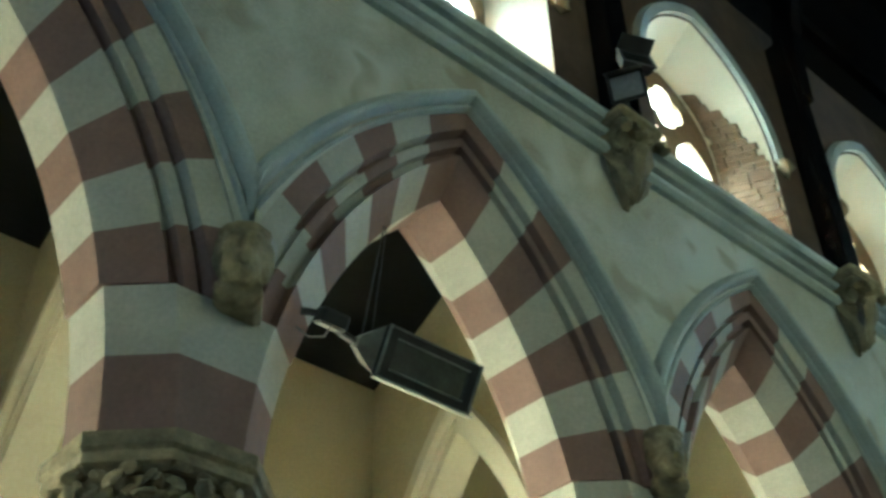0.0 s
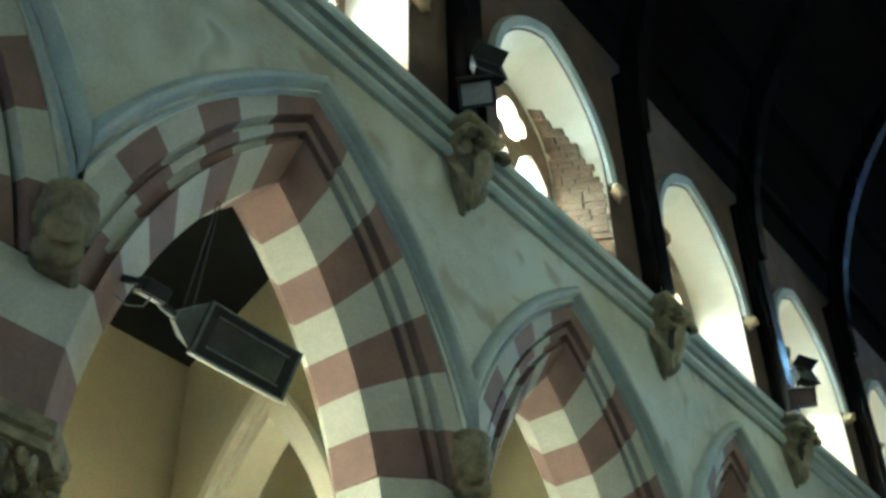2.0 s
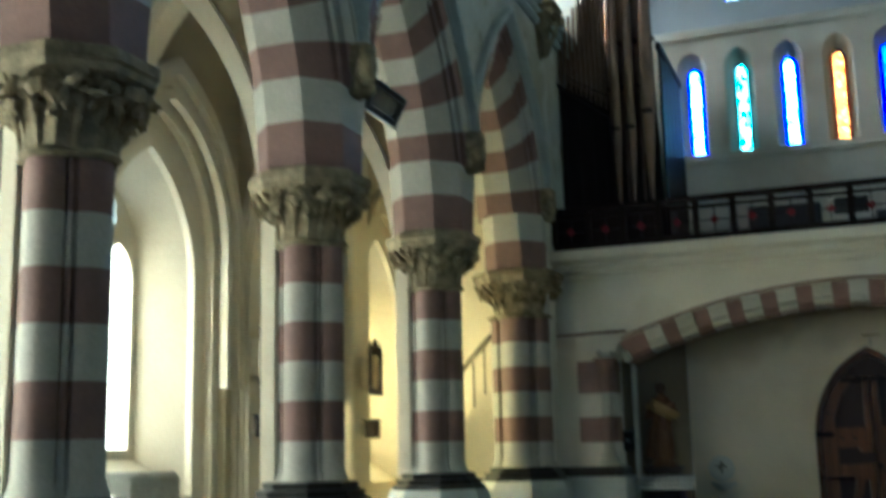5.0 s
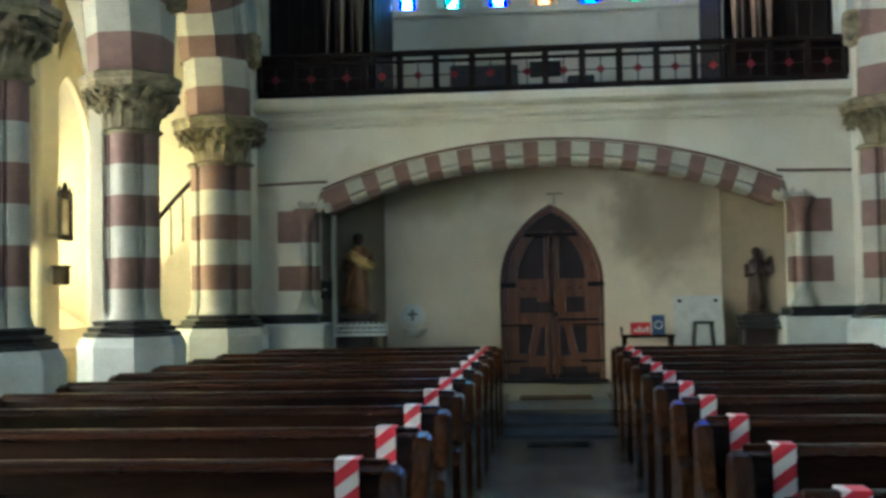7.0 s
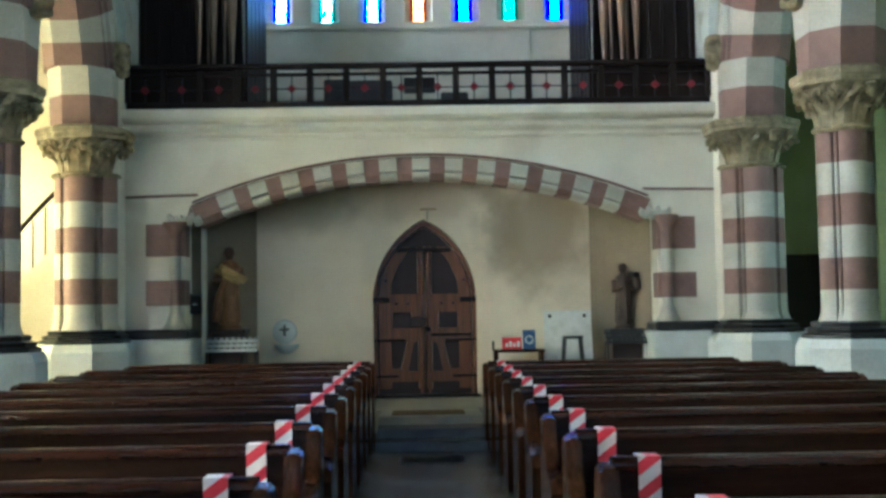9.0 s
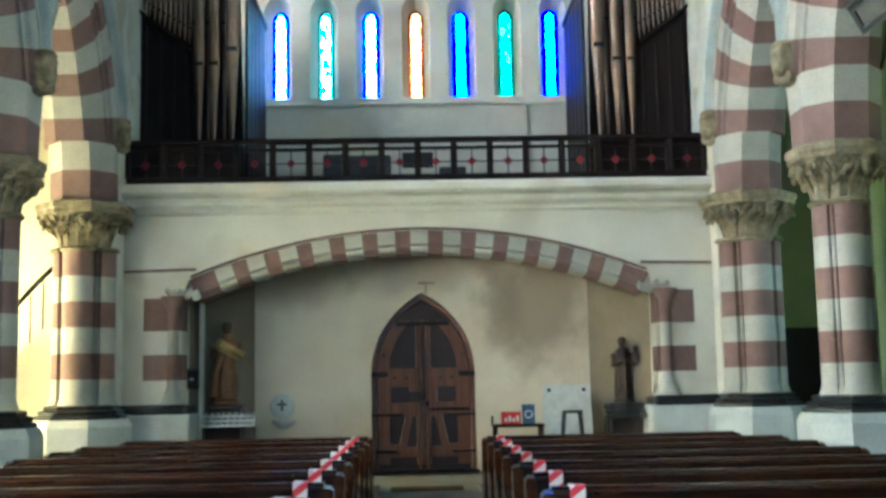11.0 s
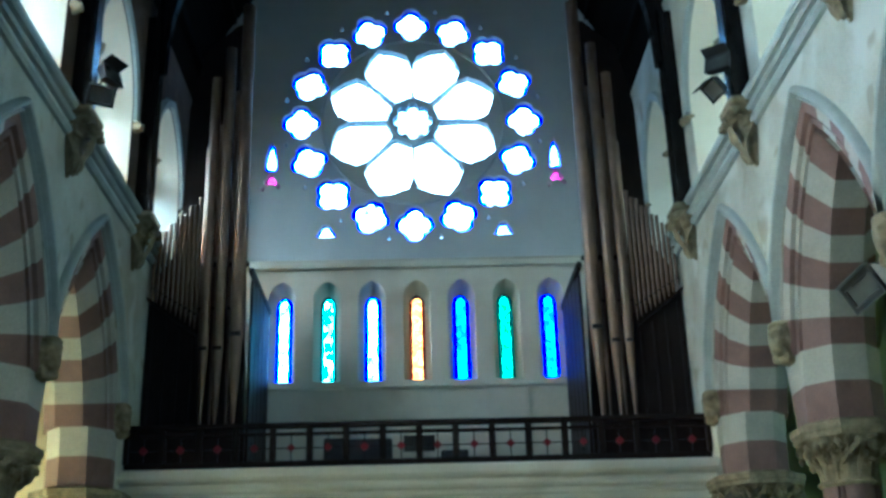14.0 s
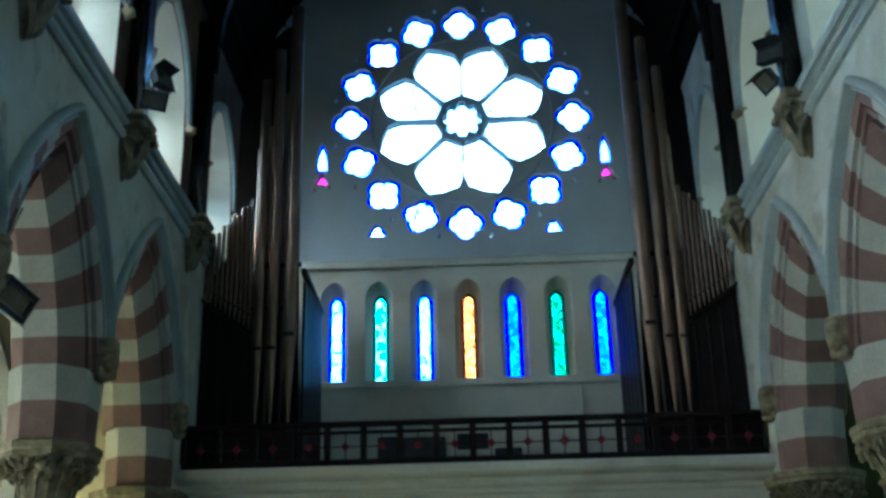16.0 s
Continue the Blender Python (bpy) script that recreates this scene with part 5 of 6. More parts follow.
def transverse_arch(s, y):
    e = empty("transverse_arch", "cream plaster wall with moulded pointed arch across the aisle", "arch", "aisle arches", "structure")
    cx = C + s * 5.90
    mat = CREAM if s < 0 else GREEN
    hole = pointed(cx, 1.11, 0.0, 3.55, 6.27)
    loop = [(C + s * 4.80, 8.1), (C + s * 7.025, 7.2), (C + s * 7.025, 0.0)] + hole[::(1 if s < 0 else -1)] + [(C + s * 4.80, 0.0)]
    part("wall_panel", plate(loop, [], lambda u, v, d: (u, y - 0.05 + d, v), 0.32), TAN if s < 0 else GREEN, e)
    for h0, a0, h1, a1, y0, dy in ((0.95, 5.99, 1.01, 6.10, -0.07, 0.30), (1.01, 6.10, 1.06, 6.18, -0.10, 0.34), (1.06, 6.18, 1.14, 6.33, -0.16, 0.37)):
        ring = pointed(cx, h1, 0.0, 3.55, a1) + pointed(cx, h0, 0.0, 3.55, a0)[::-1]
        part("arch_order", plate(ring, [], lambda u, v, d: (u, y + y0 + d, v), dy), mat, e, "cream arch moulding")


for s in (-1, 1):
    for y in PY[0:4] if s < 0 else PY[2:4]:
        transverse_arch(s, y)
    bm = bmesh.new()
    sweep(bm, [[(C + s * 4.80, y, 8.15), (C + s * 7.3, y, 6.75), (C + s * 7.3, y, 6.95), (C + s * 4.80, y, 8.35)] for y in (-8.4, 18.2)])
    thing("ceiling_aisle", bm, DARK_CEIL, "dark sloping boarded aisle ceiling", "ceiling", "structure")
    thing("wall_aisle_west", boxed(*sorted((C + s * 4.5, C + s * 7.6)), 17.6, 18.0, 0.0, 7.6), CREAM if s < 0 else GREEN, "plain plaster west wall of the aisle", "wall", "structure")
    thing("wall_aisle_east", boxed(*sorted((C + s * 4.0, C + s * 7.6)), -8.4, -8.0, 0.0, 8.4), CREAM, "plain plaster east wall of the aisle", "wall", "structure")

thing("west_dado", boxed(C + 4.6, C + 7.02, 17.54, 17.597, 0.0, 2.36, bevel=0.01), WAINSCOT, "black painted dado on the green aisle wall", "panelling", "structure")

# east end behind the view; its unseen window is assumed for the fill lamp
hole = pointed(C, 2.0, 3.0, 8.0, 11.5)
thing("wall_east", plate([(C - 4.4, 0.0), (C + 4.4, 0.0), (C + 4.4, 16.6), (C - 4.4, 16.6)], [hole], lambda u, v, d: (u, -8.0 - d, v), 0.4), GALLERY_WHITE, "plain plaster east wall with assumed tall window", "wall", "structure")
thing("window_east", plate(hole, [], lambda u, v, d: (u, -8.2 - d, v), 0.006), CLEAR, "assumed tall east window, unseen behind the view", "window", "structure")

# half pier that carries the last framed picture
thing("aisle_pier", boxed(C - 7.03, C - 6.86, 14.52, 15.16, 0.0, 6.4, bevel=0.04), CREAM, "cream plaster half pier on the aisle wall", "pier", "structure")
# framed stations on the aisle wall
for y, px in ((5.40, 6.62), (11.76, 6.62), (14.84, 6.62)):
    e = empty("framed_picture", "dark pinnacled gothic frame with pale picture on aisle wall", "picture", "aisle pictures")
    part("frame", plate([(y - 0.20, 2.45), (y - 0.20, 3.12), (y - 0.15, 3.12), (y - 0.05, 3.14), (y, 3.26), (y + 0.05, 3.14), (y + 0.15, 3.12), (y + 0.20, 3.12), (y + 0.20, 2.45)], [[(y - 0.14, 2.53), (y + 0.14, 2.53), (y + 0.14, 3.02), (y - 0.14, 3.02)]], lambda u, v, d: (C - px - d, u, v), 0.06), CASE, e)
    part("picture", boxed(C - px - 0.05, C - px - 0.035, y - 0.145, y + 0.145, 2.52, 3.03), BEIGE, e, "faded pale picture")
    for q in (-1, 1):
        part("pinnacle", lathe(bmesh.new(), [(0.025, 3.12), (0.02, 3.16), (0.0, 3.24)], 6, C - px - 0.03, y + q * 0.175), CASE, e)
    part("mount", boxed(C - px - (0.23 if px < 6.8 else 0.18), C - px - 0.058, y - 0.1, y + 0.1, 2.55, 3.0), CREAM, e)

# gallery stair at the end of the left aisle
st = empty("gallery_stair", "cream plastered stair with dark curved handrail up to the gallery", "stair")
for k in range(10):
    part("tread", boxed(C - 6.62 + 0.19 * k, C - 6.42 + 0.19 * k, 15.75, 17.0, 0.0, 0.98 + 0.20 * k, bevel=0.01), CREAM, st)
for k in range(9):
    x = C - 6.35 + 0.175 * k
    foot = 1.25 + 1.06 * (x - C + 6.35)
    part("baluster", tube(bmesh.new(), [(x, 15.80, foot - 0.06), (x, 15.80, foot + 0.76)], 0.013, 6), IRON, st)
pts = [(C - 6.45 + 0.17 * k, 15.80, 1.90 + 0.185 * k - 0.05 * math.cos(k * 0.55)) for k in range(10)]
part("string_wall", plate([(C - 6.66, 0.0), (C - 6.66, 0.98), (C - 4.82, 2.90), (C - 4.82, 0.0)], [], lambda u, v, d: (u, 15.69 + d, v), 0.05), CREAM, st, "smooth plastered string wall")
part("handrail", tube(bmesh.new(), pts, 0.034, 8), CASE, st, "dark timber handrail")

# cabinet with a covered box in the left aisle
e = empty("aisle_cabinet", "yellow varnished wooden cabinet standing in the aisle", "cabinet")
part("body", boxed(C - 6.45, C - 5.85, 8.15, 8.75, 0.06, 1.10, bevel=0.012), YELLOW_WOOD, e)
part("top", boxed(C - 6.48, C - 5.82, 8.12, 8.78, 1.10, 1.14, bevel=0.01), YELLOW_WOOD, e)
part("plinth", boxed(C - 6.42, C - 5.88, 8.18, 8.72, 0.0, 0.06), PEW, e)
for k in range(2):
    door = part("door", boxed(C - 5.852, C - 5.832, 8.17 + 0.29 * k, 8.44 + 0.29 * k, 0.10, 1.06, bevel=0.008), YELLOW_WOOD, e)
    part("knob", lathe(bmesh.new(), [(0.0, 0.60), (0.016, 0.605), (0.016, 0.625), (0.0, 0.63)], 8, C - 5.82, 8.40 + 0.09 * k), IRON, door)
thing("covered_box", boxed(C - 6.47, C - 5.86, 8.10, 8.80, 1.142, 1.50, bevel=0.06), GREY_CLOTH, "box under a grey cloth on the aisle cabinet", "box", smooth=True)
for y in (11.76, 14.84):
    e = empty("wall_box", "small dark wooden box below a framed picture", "box", "aisle wall boxes")
    part("body", boxed(C - 6.78, C - 6.63, y - 0.12, y + 0.12, 1.84, 2.08, bevel=0.012), CASE, e)
    part("lid", boxed(C - 6.80, C - 6.61, y - 0.135, y + 0.135, 2.08, 2.105, bevel=0.006), CASE, e)
    part("mount", boxed(C - 6.90, C - 6.78, y - 0.08, y + 0.08, 1.88, 2.05), CREAM, e)


# ---- flood lamps ----
def floodlight():
    """A long arcade floodlight on a swivel arm; local x along its length, its glass faces -y."""
    e = empty("floodlight", "grey metal floodlight with glass front fixed under the arch", "lamp", "arcade floodlights")
    bm = bmesh.new()
    sweep(bm, [[(x, -0.10 * k2, -0.16 * k2), (x, -0.10 * k2, 0.16 * k2), (x, 0.10, 0.10 * k2), (x, 0.10, -0.10 * k2)] for x, k2 in ((-0.40, 1), (0.40, 1))])
    part("housing", bm, LAMP_BODY, e)
    part("bezel", plate([(-0.43, -0.18), (0.43, -0.18), (0.43, 0.18), (-0.43, 0.18)], [[(-0.33, -0.115), (0.33, -0.115), (0.33, 0.115), (-0.33, 0.115)]], lambda u, v, d: (u, -0.135 + d, v), 0.034), LAMP_BODY, e, "dark metal bezel")
    for u0, u1, v0, v1 in ((-0.43, 0.43, 0.172, 0.186), (-0.43, 0.43, -0.186, -0.172), (-0.335, 0.335, -0.118, -0.104), (-0.335, 0.335, 0.104, 0.118), (0.405, 0.43, -0.172, 0.172), (-0.43, -0.405, -0.172, 0.172)):
        part("trim_strip", boxed(u0, u1, -0.146, -0.136, v0, v1, bevel=0.003), LAMP_RIM, e, "thin bright metal trim")
    part("glass", boxed(-0.335, 0.335, -0.118, -0.110, -0.12, 0.12), LAMP_GLASS, e, "dark front glass")
    part("tube_lamp", tube(bmesh.new(), [(-0.30, -0.106, -0.085), (0.30, -0.106, -0.085)], 0.008), STEEL, e)
    part("visor", boxed(-0.43, 0.43, -0.19, -0.102, -0.205, -0.190, bevel=0.004), STEEL, e, "polished visor strip")
    part("end_cap", sweep(bmesh.new(), [[(-0.43, -0.10, -0.17), (-0.43, -0.10, 0.17), (-0.43, 0.1, 0.1), (-0.43, 0.1, -0.1)], [(-0.56, -0.02, -0.04), (-0.56, -0.02, 0.04), (-0.56, 0.05, 0.03), (-0.56, 0.05, -0.03)]]), LAMP_RIM, e)
    part("arm", tube(bmesh.new(), [(-0.54, 0.02, 0), (-0.66, 0.04, 0.02), (-0.82, 0.06, 0.10), (-0.98, 0.10, 0.06)], 0.028), LAMP_BODY, e)
    part("ballast", boxed(-0.88, -0.66, -0.02, 0.12, 0.02, 0.14, bevel=0.02), LAMP_BODY, e, "dark ballast box")
    part("cable", tube(bmesh.new(), [(-0.78, 0.0, 0.04), (-0.82, -0.02, -0.06), (-0.92, 0.0, -0.10), (-1.0, 0.06, -0.06)], 0.006, 6), LAMP_RIM, e, "loose grey cable")
    for q in (-0.50, -0.42):
        part("hanger_wire", tube(bmesh.new(), [(q, 0.05, 0.03), (-0.58 + (q + 0.46) * 0.3, 0.10, 0.86)], 0.006, 6), LAMP_BODY, e, "thin hanger wire")
    return e


fl = floodlight()
fl.matrix_world = pose(C - 4.14, 3.48, 4.97, 0, 0, 90) @ pose(0, 0, 0, 28, 0, 0) @ Matrix.Diagonal((0.80, 0.80, 0.80, 1))
copy_thing(fl, pose(C - 4.14, 9.35, 4.92, 0, 0, 90) @ pose(0, 0, 0, 28, 0, 0))
copy_thing(fl, pose(C + 4.10, 9.45, 4.85, 0, 0, -90) @ pose(0, 0, 0, 28, 0, 0) @ pose(0, 0, 0, 0, 180, 0))


def twin_spot():
    """Two halogen floods on one bracket; local x points away from the wall."""
    e = empty("twin_spotlight", "pair of small black floodlights on a bracket at a roof post", "lamp", "roof post spotlights")
    for k, (z, y, tilt, yaw) in enumerate(((0.40, 0.05, -18, 14), (0.10, -0.04, 40, -24))):
        bm = bmesh.new()
        sweep(bm, [[(x, -w, -h), (x, w, -h), (x, w, h), (x, -w, h)] for x, w, h in ((-0.08, 0.08, 0.06), (-0.02, 0.15, 0.11), (0.06, 0.17, 0.13), (0.075, 0.17, 0.13))])
        h = part("head", bm, LAMP_BODY, e)
        h.matrix_local = pose(0.36, y, z, 0, tilt, yaw)
        part("bezel", plate([(-0.185, -0.145), (0.185, -0.145), (0.185, 0.145), (-0.185, 0.145)], [[(-0.15, -0.11), (0.15, -0.11), (0.15, 0.11), (-0.15, 0.11)]], lambda u, v, d: (0.074 + d, u, v), 0.022), LAMP_BODY, h, "black metal bezel")
        part("reflector", boxed(0.076, 0.080, -0.15, 0.15, -0.11, 0.11), STEEL if k else LAMP_GLASS, h, "bright reflector behind glass" if k else "dark front glass")
        part("visor", sweep(bmesh.new(), [[(0.09, y1, 0.135), (0.26, y1, 0.155), (0.26, y1, 0.162), (0.09, y1, 0.145)] for y1 in (-0.18, 0.18)]), LAMP_BODY, h, "thin black visor")
        part("yoke", tube(bmesh.new(), [(0.10, y * 0.3, z - 0.04), (0.20, y * 0.6, z - 0.06), (0.30, y, z - 0.02)], 0.016), LAMP_BODY, e)
    part("stand", tube(bmesh.new(), [(0.12, 0, -0.09), (0.12, 0, 0.45)], 0.022), LAMP_BODY, e)
    return e


tw = twin_spot()
SMALL, LARGE = Matrix.Diagonal((0.80, 0.80, 0.80, 1)), Matrix.Diagonal((1.05, 1.05, 1.05, 1))
tw.matrix_world = pose(C - HALF + 0.16, 5.42, 7.97, 0, 0, -38) @ SMALL
copy_thing(tw, pose(C - HALF + 0.16, 11.68, 7.98, 0, 0, -38) @ LARGE)
copy_thing(tw, pose(C + HALF - 0.16, 11.68, 7.98, 0, 0, 218) @ LARGE)


# ---- pews ----
def pew(s, L):
    """One pew; s -1 stands left of the aisle. Local x runs away from the aisle, y = 0 at the back's face."""
    e = empty("pew", "dark oak church pew with curved end and striped tape", "pew", "nave pews")
    X = lambda d: s * d
    bm = bmesh.new()
    sweep(bm, [[(X(x), 0.00, 0.93), (X(x), 0.05, 0.93), (X(x), -0.03, 0.30), (X(x), -0.06, 0.30)][::1] for x in (0.03, L)])
    part("backrest", bm, PEW, e)
    rail = [(-0.038, 0.905), (-0.040, 0.925), (-0.030, 0.944), (-0.008, 0.955), (0.020, 0.958), (0.045, 0.952), (0.062, 0.938), (0.067, 0.920), (0.062, 0.905)]
    part("top_rail", sweep(bmesh.new(), [[(X(x), u, v) for u, v in rail] for x in (0.02, L)]), PEW_RAIL, e, "polished rounded rail", True)
    part("book_ledge", boxed(*sorted((X(0.05), X(L))), 0.05, 0.17, 0.74, 0.765, bevel=0.006), PEW, e)
    part("mid_rail", boxed(*sorted((X(0.05), X(L))), -0.055, -0.015, 0.63, 0.70, bevel=0.008), PEW, e)
    part("seat", boxed(*sorted((X(0.04), X(L))), -0.45, -0.04, 0.41, 0.45, bevel=0.012), PEW, e)
    part("kneeler", boxed(*sorted((X(0.10), X(L))), 0.32, 0.52, 0.12, 0.17, bevel=0.01), PEW, e)
    prof = [(0.08, 0.0), (0.08, 0.86), (0.05, 0.925), (-0.02, 0.94), (-0.09, 0.92), (-0.13, 0.85), (-0.15, 0.76), (-0.24, 0.66), (-0.36, 0.62), (-0.45, 0.60), (-0.50, 0.52), (-0.48, 0.40), (-0.46, 0.0)]
    for name, d0, words in (("pew_end", -0.045, "worn curved oak end"), ("far_end", L - 0.02, "")):
        bm = plate(prof, [], lambda u, v, d: (X(d0 + d), u, v), 0.085)
        bmesh.ops.recalc_face_normals(bm, faces=bm.faces)
        sharp = [ed for ed in bm.edges if len(ed.link_faces) == 2 and ed.calc_face_angle(0) > 1.2 and ed.verts[0].co.z + ed.verts[1].co.z > 0.1]
        bmesh.ops.bevel(bm, geom=sharp, offset=0.016, segments=2, affect="EDGES")
        part(name, bm, PEW_END, e, words, True)
    part("hymn_ledge_lip", boxed(*sorted((X(0.05), X(L))), 0.155, 0.172, 0.765, 0.785, bevel=0.005), PEW, e)
    bm = bmesh.new()
    sweep(bm, [[(X(x), -0.040, 0.70), (X(x), -0.042, 0.962), (X(x), 0.070, 0.962), (X(x), 0.072, 0.72), (X(x), 0.068, 0.72), (X(x), 0.066, 0.957), (X(x), -0.037, 0.957), (X(x), -0.036, 0.70)] for x in (0.13, 0.225)])
    part("tape_strip", bm, TAPE, e, "red and white striped barrier tape")
    return e


for s, x, start, pitch, count in ((-1, C - 0.655, 2.28, 1.065, 12), (1, C + 0.75, 2.61, 1.09, 11)):
    p0 = pew(s, 3.22)
    p0.location = (x, start, 0)
    for k in range(1, count - 1):
        copy_thing(p0, pose(x, start + pitch * k, 0))
    pew(s, 3.0).location = (x, start + pitch * (count - 1), 0)


# ---- things under the gallery ----
def statue(name, x, y, z, h, mat, label, seed, child=False):
    bm = bmesh.new()
    prof = [(0.00, 0.0), (0.17, 0.0), (0.175, 0.04), (0.14, 0.06), (0.155, 0.10), (0.14, 0.30), (0.13, 0.50), (0.15, 0.62), (0.155, 0.72), (0.12, 0.80), (0.055, 0.84), (0.05, 0.86), (0.07, 0.90), (0.075, 0.94), (0.055, 0.985), (0.0, 1.0)]
    rings = []
    n = 28
    for r, t in prof:
        ring = []
        for i in range(n):
            a = 2 * math.pi * i / n
            fold = 1 + (0.09 * math.sin(7 * a + seed + 3 * t) if 0.08 < t < 0.78 else 0) + 0.06 * noise.noise(Vector((math.cos(a) * 2, math.sin(a) * 2, t * 6 + seed)))
            ring.append((r * 0.86 * h * fold * math.cos(a), r * h * 0.75 * fold * math.sin(a), t * h))
        rings.append(ring)
    sweep(bm, rings, caps=False)
    tube(bm, [(-0.13 * h, 0, 0.72 * h), (-0.15 * h, -0.08 * h, 0.58 * h), (-0.04 * h, -0.15 * h, 0.60 * h)], [0.05 * h, 0.045 * h, 0.03 * h], 10)
    tube(bm, [(0.13 * h, 0, 0.72 * h), (0.15 * h, -0.08 * h, 0.60 * h), (0.06 * h, -0.15 * h, 0.64 * h)], [0.05 * h, 0.045 * h, 0.03 * h], 10)
    if child:
        lathe(bm, [(0.0, 0.58 * h), (0.06 * h, 0.60 * h), (0.065 * h, 0.68 * h), (0.045 * h, 0.76 * h), (0.025 * h, 0.775 * h), (0.045 * h, 0.80 * h), (0.045 * h, 0.835 * h), (0.0, 0.865 * h)], 14, 0.19 * h, -0.09 * h)
    else:
        tube(bm, [(-0.14 * h, -0.10 * h, 0.10 * h), (-0.10 * h, -0.13 * h, 0.40 * h), (-0.02 * h, -0.15 * h, 0.60 * h)], [0.07 * h, 0.05 * h, 0.03 * h], 8)
        tube(bm, [(0.20 * h, -0.06 * h, 0.58 * h), (0.12 * h, -0.12 * h, 0.66 * h), (-0.06 * h, -0.13 * h, 0.70 * h)], [0.05 * h, 0.07 * h, 0.04 * h], 8)
    ob = thing(name, bm, mat, label, "statue", smooth=True)
    ob.location = (x, y, z)


def stone_block(x, y, z, w):
    bm = box(bmesh.new(), x - w, x + w, y - w, y + w, 0.31, z - 0.06, bevel=0.015)
    box(bm, x - w - 0.03, x + w + 0.03, y - w - 0.03, y + w + 0.03, z - 0.06, z, bevel=0.012)
    thing("pedestal", bm, DOOR_DARK, "dark pedestal under a painted plaster statue", "pedestal")


stone_block(C - 2.72, 15.78, 1.36, 0.22)
stone_block(C + 2.84, 15.78, 1.28, 0.20)
statue("statue", C - 2.72, 15.78, 1.36, 1.16, GILT, "painted plaster statue in gilded brown robe on pedestal", 1)
statue("statue", C + 2.84, 15.78, 1.28, 0.92, ROBE_B, "painted plaster statue in dark brown robe on pedestal", 4, True)


def candle_stand(x, y, z, w, tray_mat, cup_mat):
    e = empty("candle_stand", "tiered iron votive candle stand with rows of glass cups", "candle stand", "votive candle stands")
    for k in range(4):
        part("leg", tube(bmesh.new(), [(x + (w - 0.03) * (1 if k % 2 else -1), y + (0.12 if k > 1 else -0.12), 0.31), (x + (w - 0.03) * (1 if k % 2 else -1), y + (0.12 if k > 1 else -0.12), z)], 0.014, 8), IRON, e)
    cup = mesh_of("cup", lathe(bmesh.new(), [(0.022, 0), (0.03, 0.05), (0.026, 0.05), (0.018, 0.008)], 10), cup_mat, True)
    for r in range(3):
        part("tray", boxed(x - w, x + w, y - 0.17 + 0.10 * r, y - 0.07 + 0.10 * r, z - 0.02 + 0.06 * r, z + 0.06 * r, bevel=0.004), tray_mat, e)
        part("tray_lip", boxed(x - w - 0.01, x + w + 0.01, y - 0.18 + 0.10 * r, y - 0.168 + 0.10 * r, z - 0.015 + 0.06 * r, z + 0.02 + 0.06 * r, bevel=0.003), tray_mat, e)
        for k in range(9):
            o = part("cup", cup, None, e, "small glass candle cup")
            o.location = (x - w + 0.04 + (2 * w - 0.08) * k / 8, y - 0.12 + 0.10 * r, z + 0.06 * r)


candle_stand(C - 2.62, 15.40, 1.08, 0.36, WHITE_METAL, STEEL)
candle_stand(C + 2.80, 15.42, 1.10, 0.30, BLACK, LAMP_GLASS)

e = empty("stoup", "pale stone holy water stoup with round back plate on wall", "stoup")
part("back_plate", lathe(bmesh.new(), [(0.0, 0.0), (0.18, 0.0), (0.18, 0.03), (0.15, 0.045), (0.0, 0.045)], 28), PLINTH, e)
e.children[0].matrix_local = pose(C - 2.02, WY - 0.001, 1.30, 90, 0, 0)
part("bowl", lathe(bmesh.new(), [(0.0, 0.98), (0.08, 1.0), (0.17, 1.08), (0.18, 1.12), (0.16, 1.12), (0.08, 1.04)], 24, C - 1.98, WY - 0.12), PLINTH, e, "", True)
part("cross", box(boxed(C - 2.04, C - 2.0, WY - 0.055, WY - 0.046, 1.24, 1.40), C - 2.09, C - 1.95, WY - 0.054, WY - 0.046, 1.315, 1.35), LAMP_RIM, e, "small grey cross")

bm = bmesh.new()
sweep(bm, [[(C + 1.72, 15.90, 0.66), (C + 2.42, 15.90, 0.66), (C + 2.42, 15.92, 0.66), (C + 1.72, 15.92, 0.66)], [(C + 1.74, 16.10, 1.54), (C + 2.42, 16.10, 1.54), (C + 2.42, 16.12, 1.54), (C + 1.74, 16.12, 1.54)]])
ob = thing("notice_board", bm, WHITE_CARD, "blank white notice board leaning on the porch wall", "board")
part("fixing", boxed(C + 1.80, C + 1.85, 16.065, 16.085, 1.44, 1.49, bevel=0.01), IRON, ob)
part("fixing", boxed(C + 2.30, C + 2.35, 16.065, 16.085, 1.44, 1.49, bevel=0.01), IRON, ob)
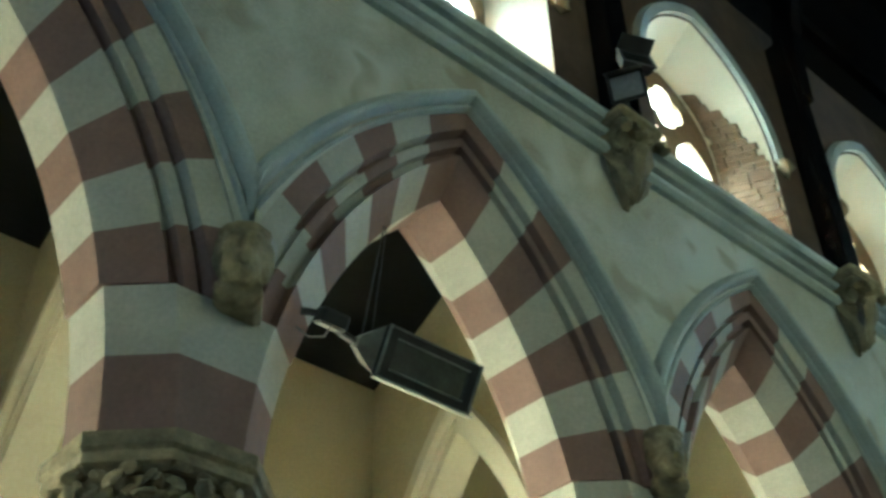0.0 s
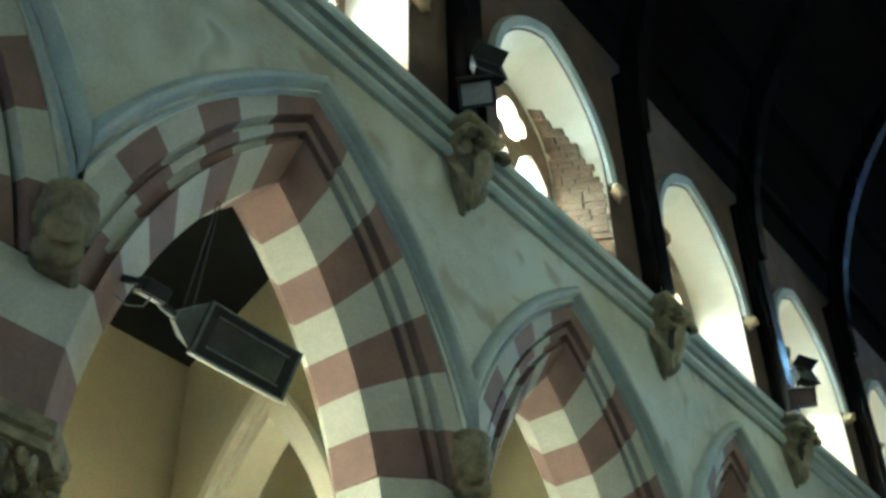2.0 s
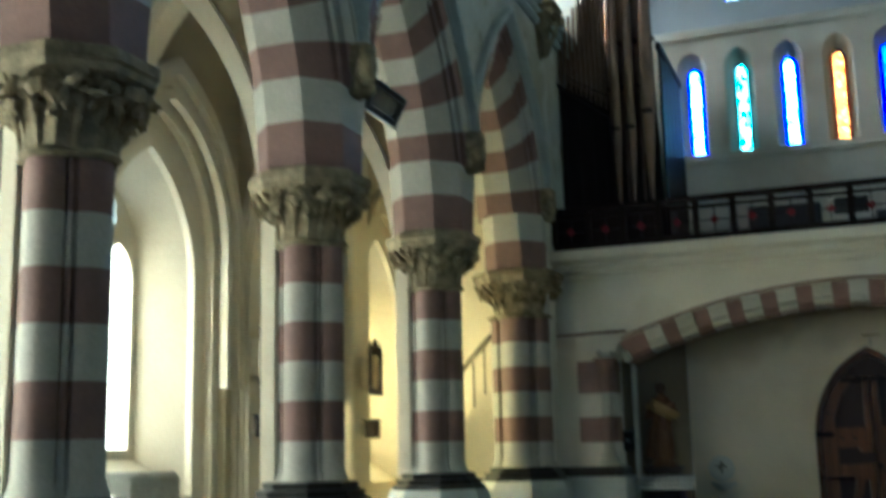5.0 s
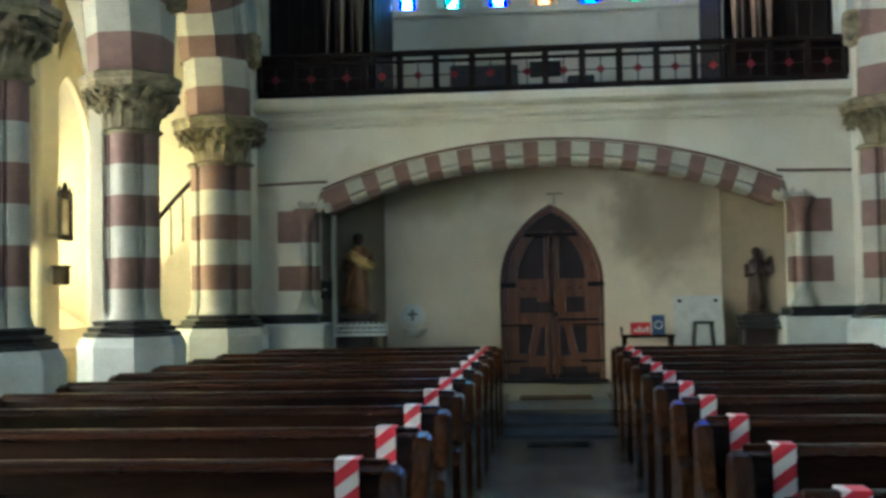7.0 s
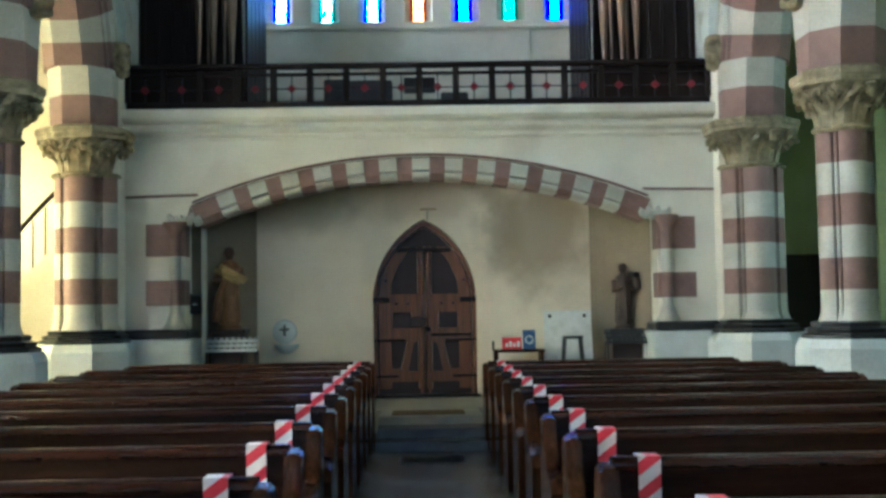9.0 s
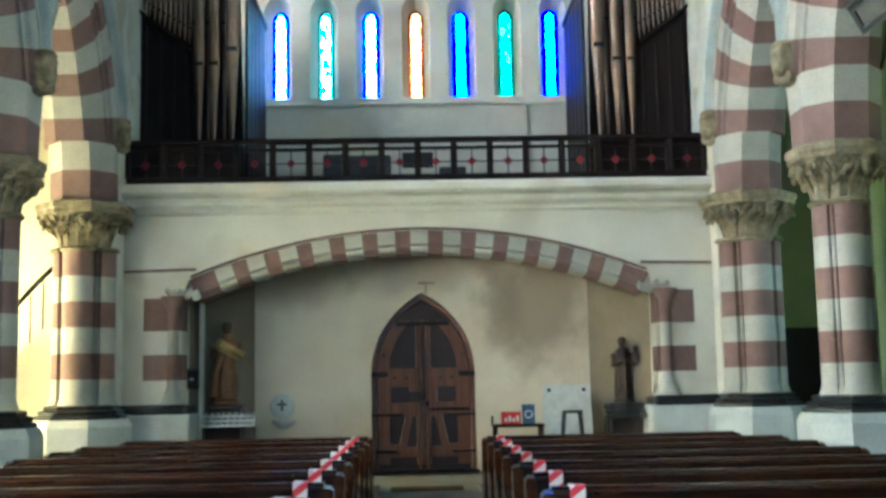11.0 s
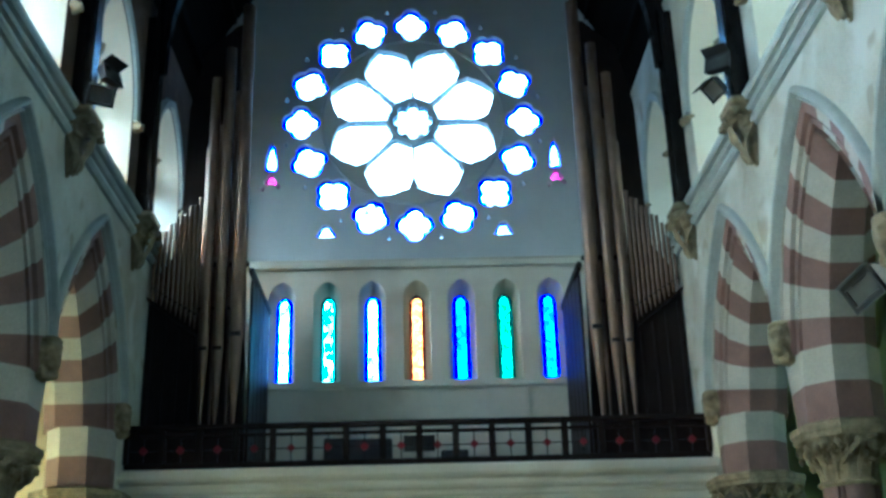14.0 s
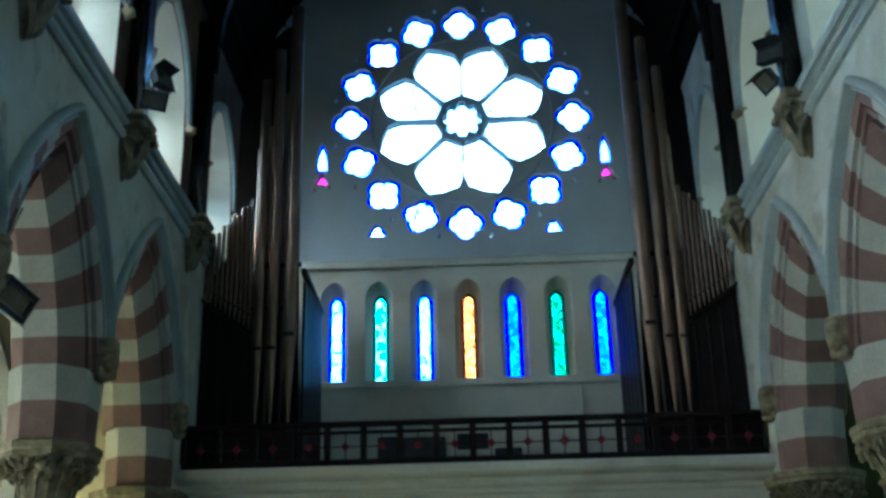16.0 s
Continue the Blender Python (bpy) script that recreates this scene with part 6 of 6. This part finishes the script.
thing("board_trestle", boxed(C + 1.70, C + 2.44, 15.84, 16.14, 0.31, 0.655, bevel=0.01), DOOR_DARK, "low dark chest under the notice board", "chest")
e = empty("stool", "small black stool before the white notice board", "stool")
part("seat", boxed(C + 1.94, C + 2.22, 15.46, 15.72, 1.15, 1.19, bevel=0.015), BLACK, e)
for sx in (1.97, 2.19):
    for sy in (15.48, 15.70):
        part("leg", tube(bmesh.new(), [(C + sx, sy, 1.15), (C + sx + (0.07 if sx > 2.1 else -0.07), sy, 0.31)], 0.018, 8), BLACK, e)
e = empty("leaflet_table", "dark wooden leaflet table beside the door", "table")
part("tabletop", boxed(C + 0.98, C + 1.70, 15.60, 15.98, 0.97, 1.01, bevel=0.008), PEW, e)
for sx in (1.02, 1.66):
    for sy in (15.64, 15.94):
        part("leg", boxed(C + sx - 0.025, C + sx + 0.025, sy - 0.025, sy + 0.025, 0.31, 0.97, bevel=0.004), PEW, e)
part("back_post", boxed(C + 0.98, C + 1.01, 15.95, 15.98, 1.01, 1.12), PEW, e)


def leaflet(x, y, w, h, mat, label, mark):
    e = empty("leaflet", label, "leaflet", "table leaflets")
    m = pose(C + x, y, 1.012, -12, 0, 0)
    o = part("card", boxed(-w / 2, w / 2, 0, 0.012, 0, h, bevel=0.002), mat, e)
    o.matrix_local = m
    o2 = part("print", mark, WHITE_CARD, e, "pale printed shapes")
    o2.matrix_local = m


bm = bmesh.new()
for k in range(4):
    box(bm, -0.09 + 0.055 * k, -0.055 + 0.055 * k, -0.004, 0.001, 0.03, 0.08 + 0.03 * (k % 2))
leaflet(1.25, 15.80, 0.28, 0.17, RED_CARD, "red printed leaflet box standing on the table", bm)
leaflet(1.50, 15.82, 0.18, 0.27, BLUE_CARD, "blue card with pale emblem standing on table", plate([(0.06 * math.cos(a), 0.13 + 0.06 * math.sin(a)) for a in [k * 0.3927 for k in range(16)]], [[(0.045 * math.cos(a), 0.13 + 0.045 * math.sin(a)) for a in [k * 0.3927 for k in range(16)]]], lambda u, v, d: (u, -0.004 + d, v), 0.004))
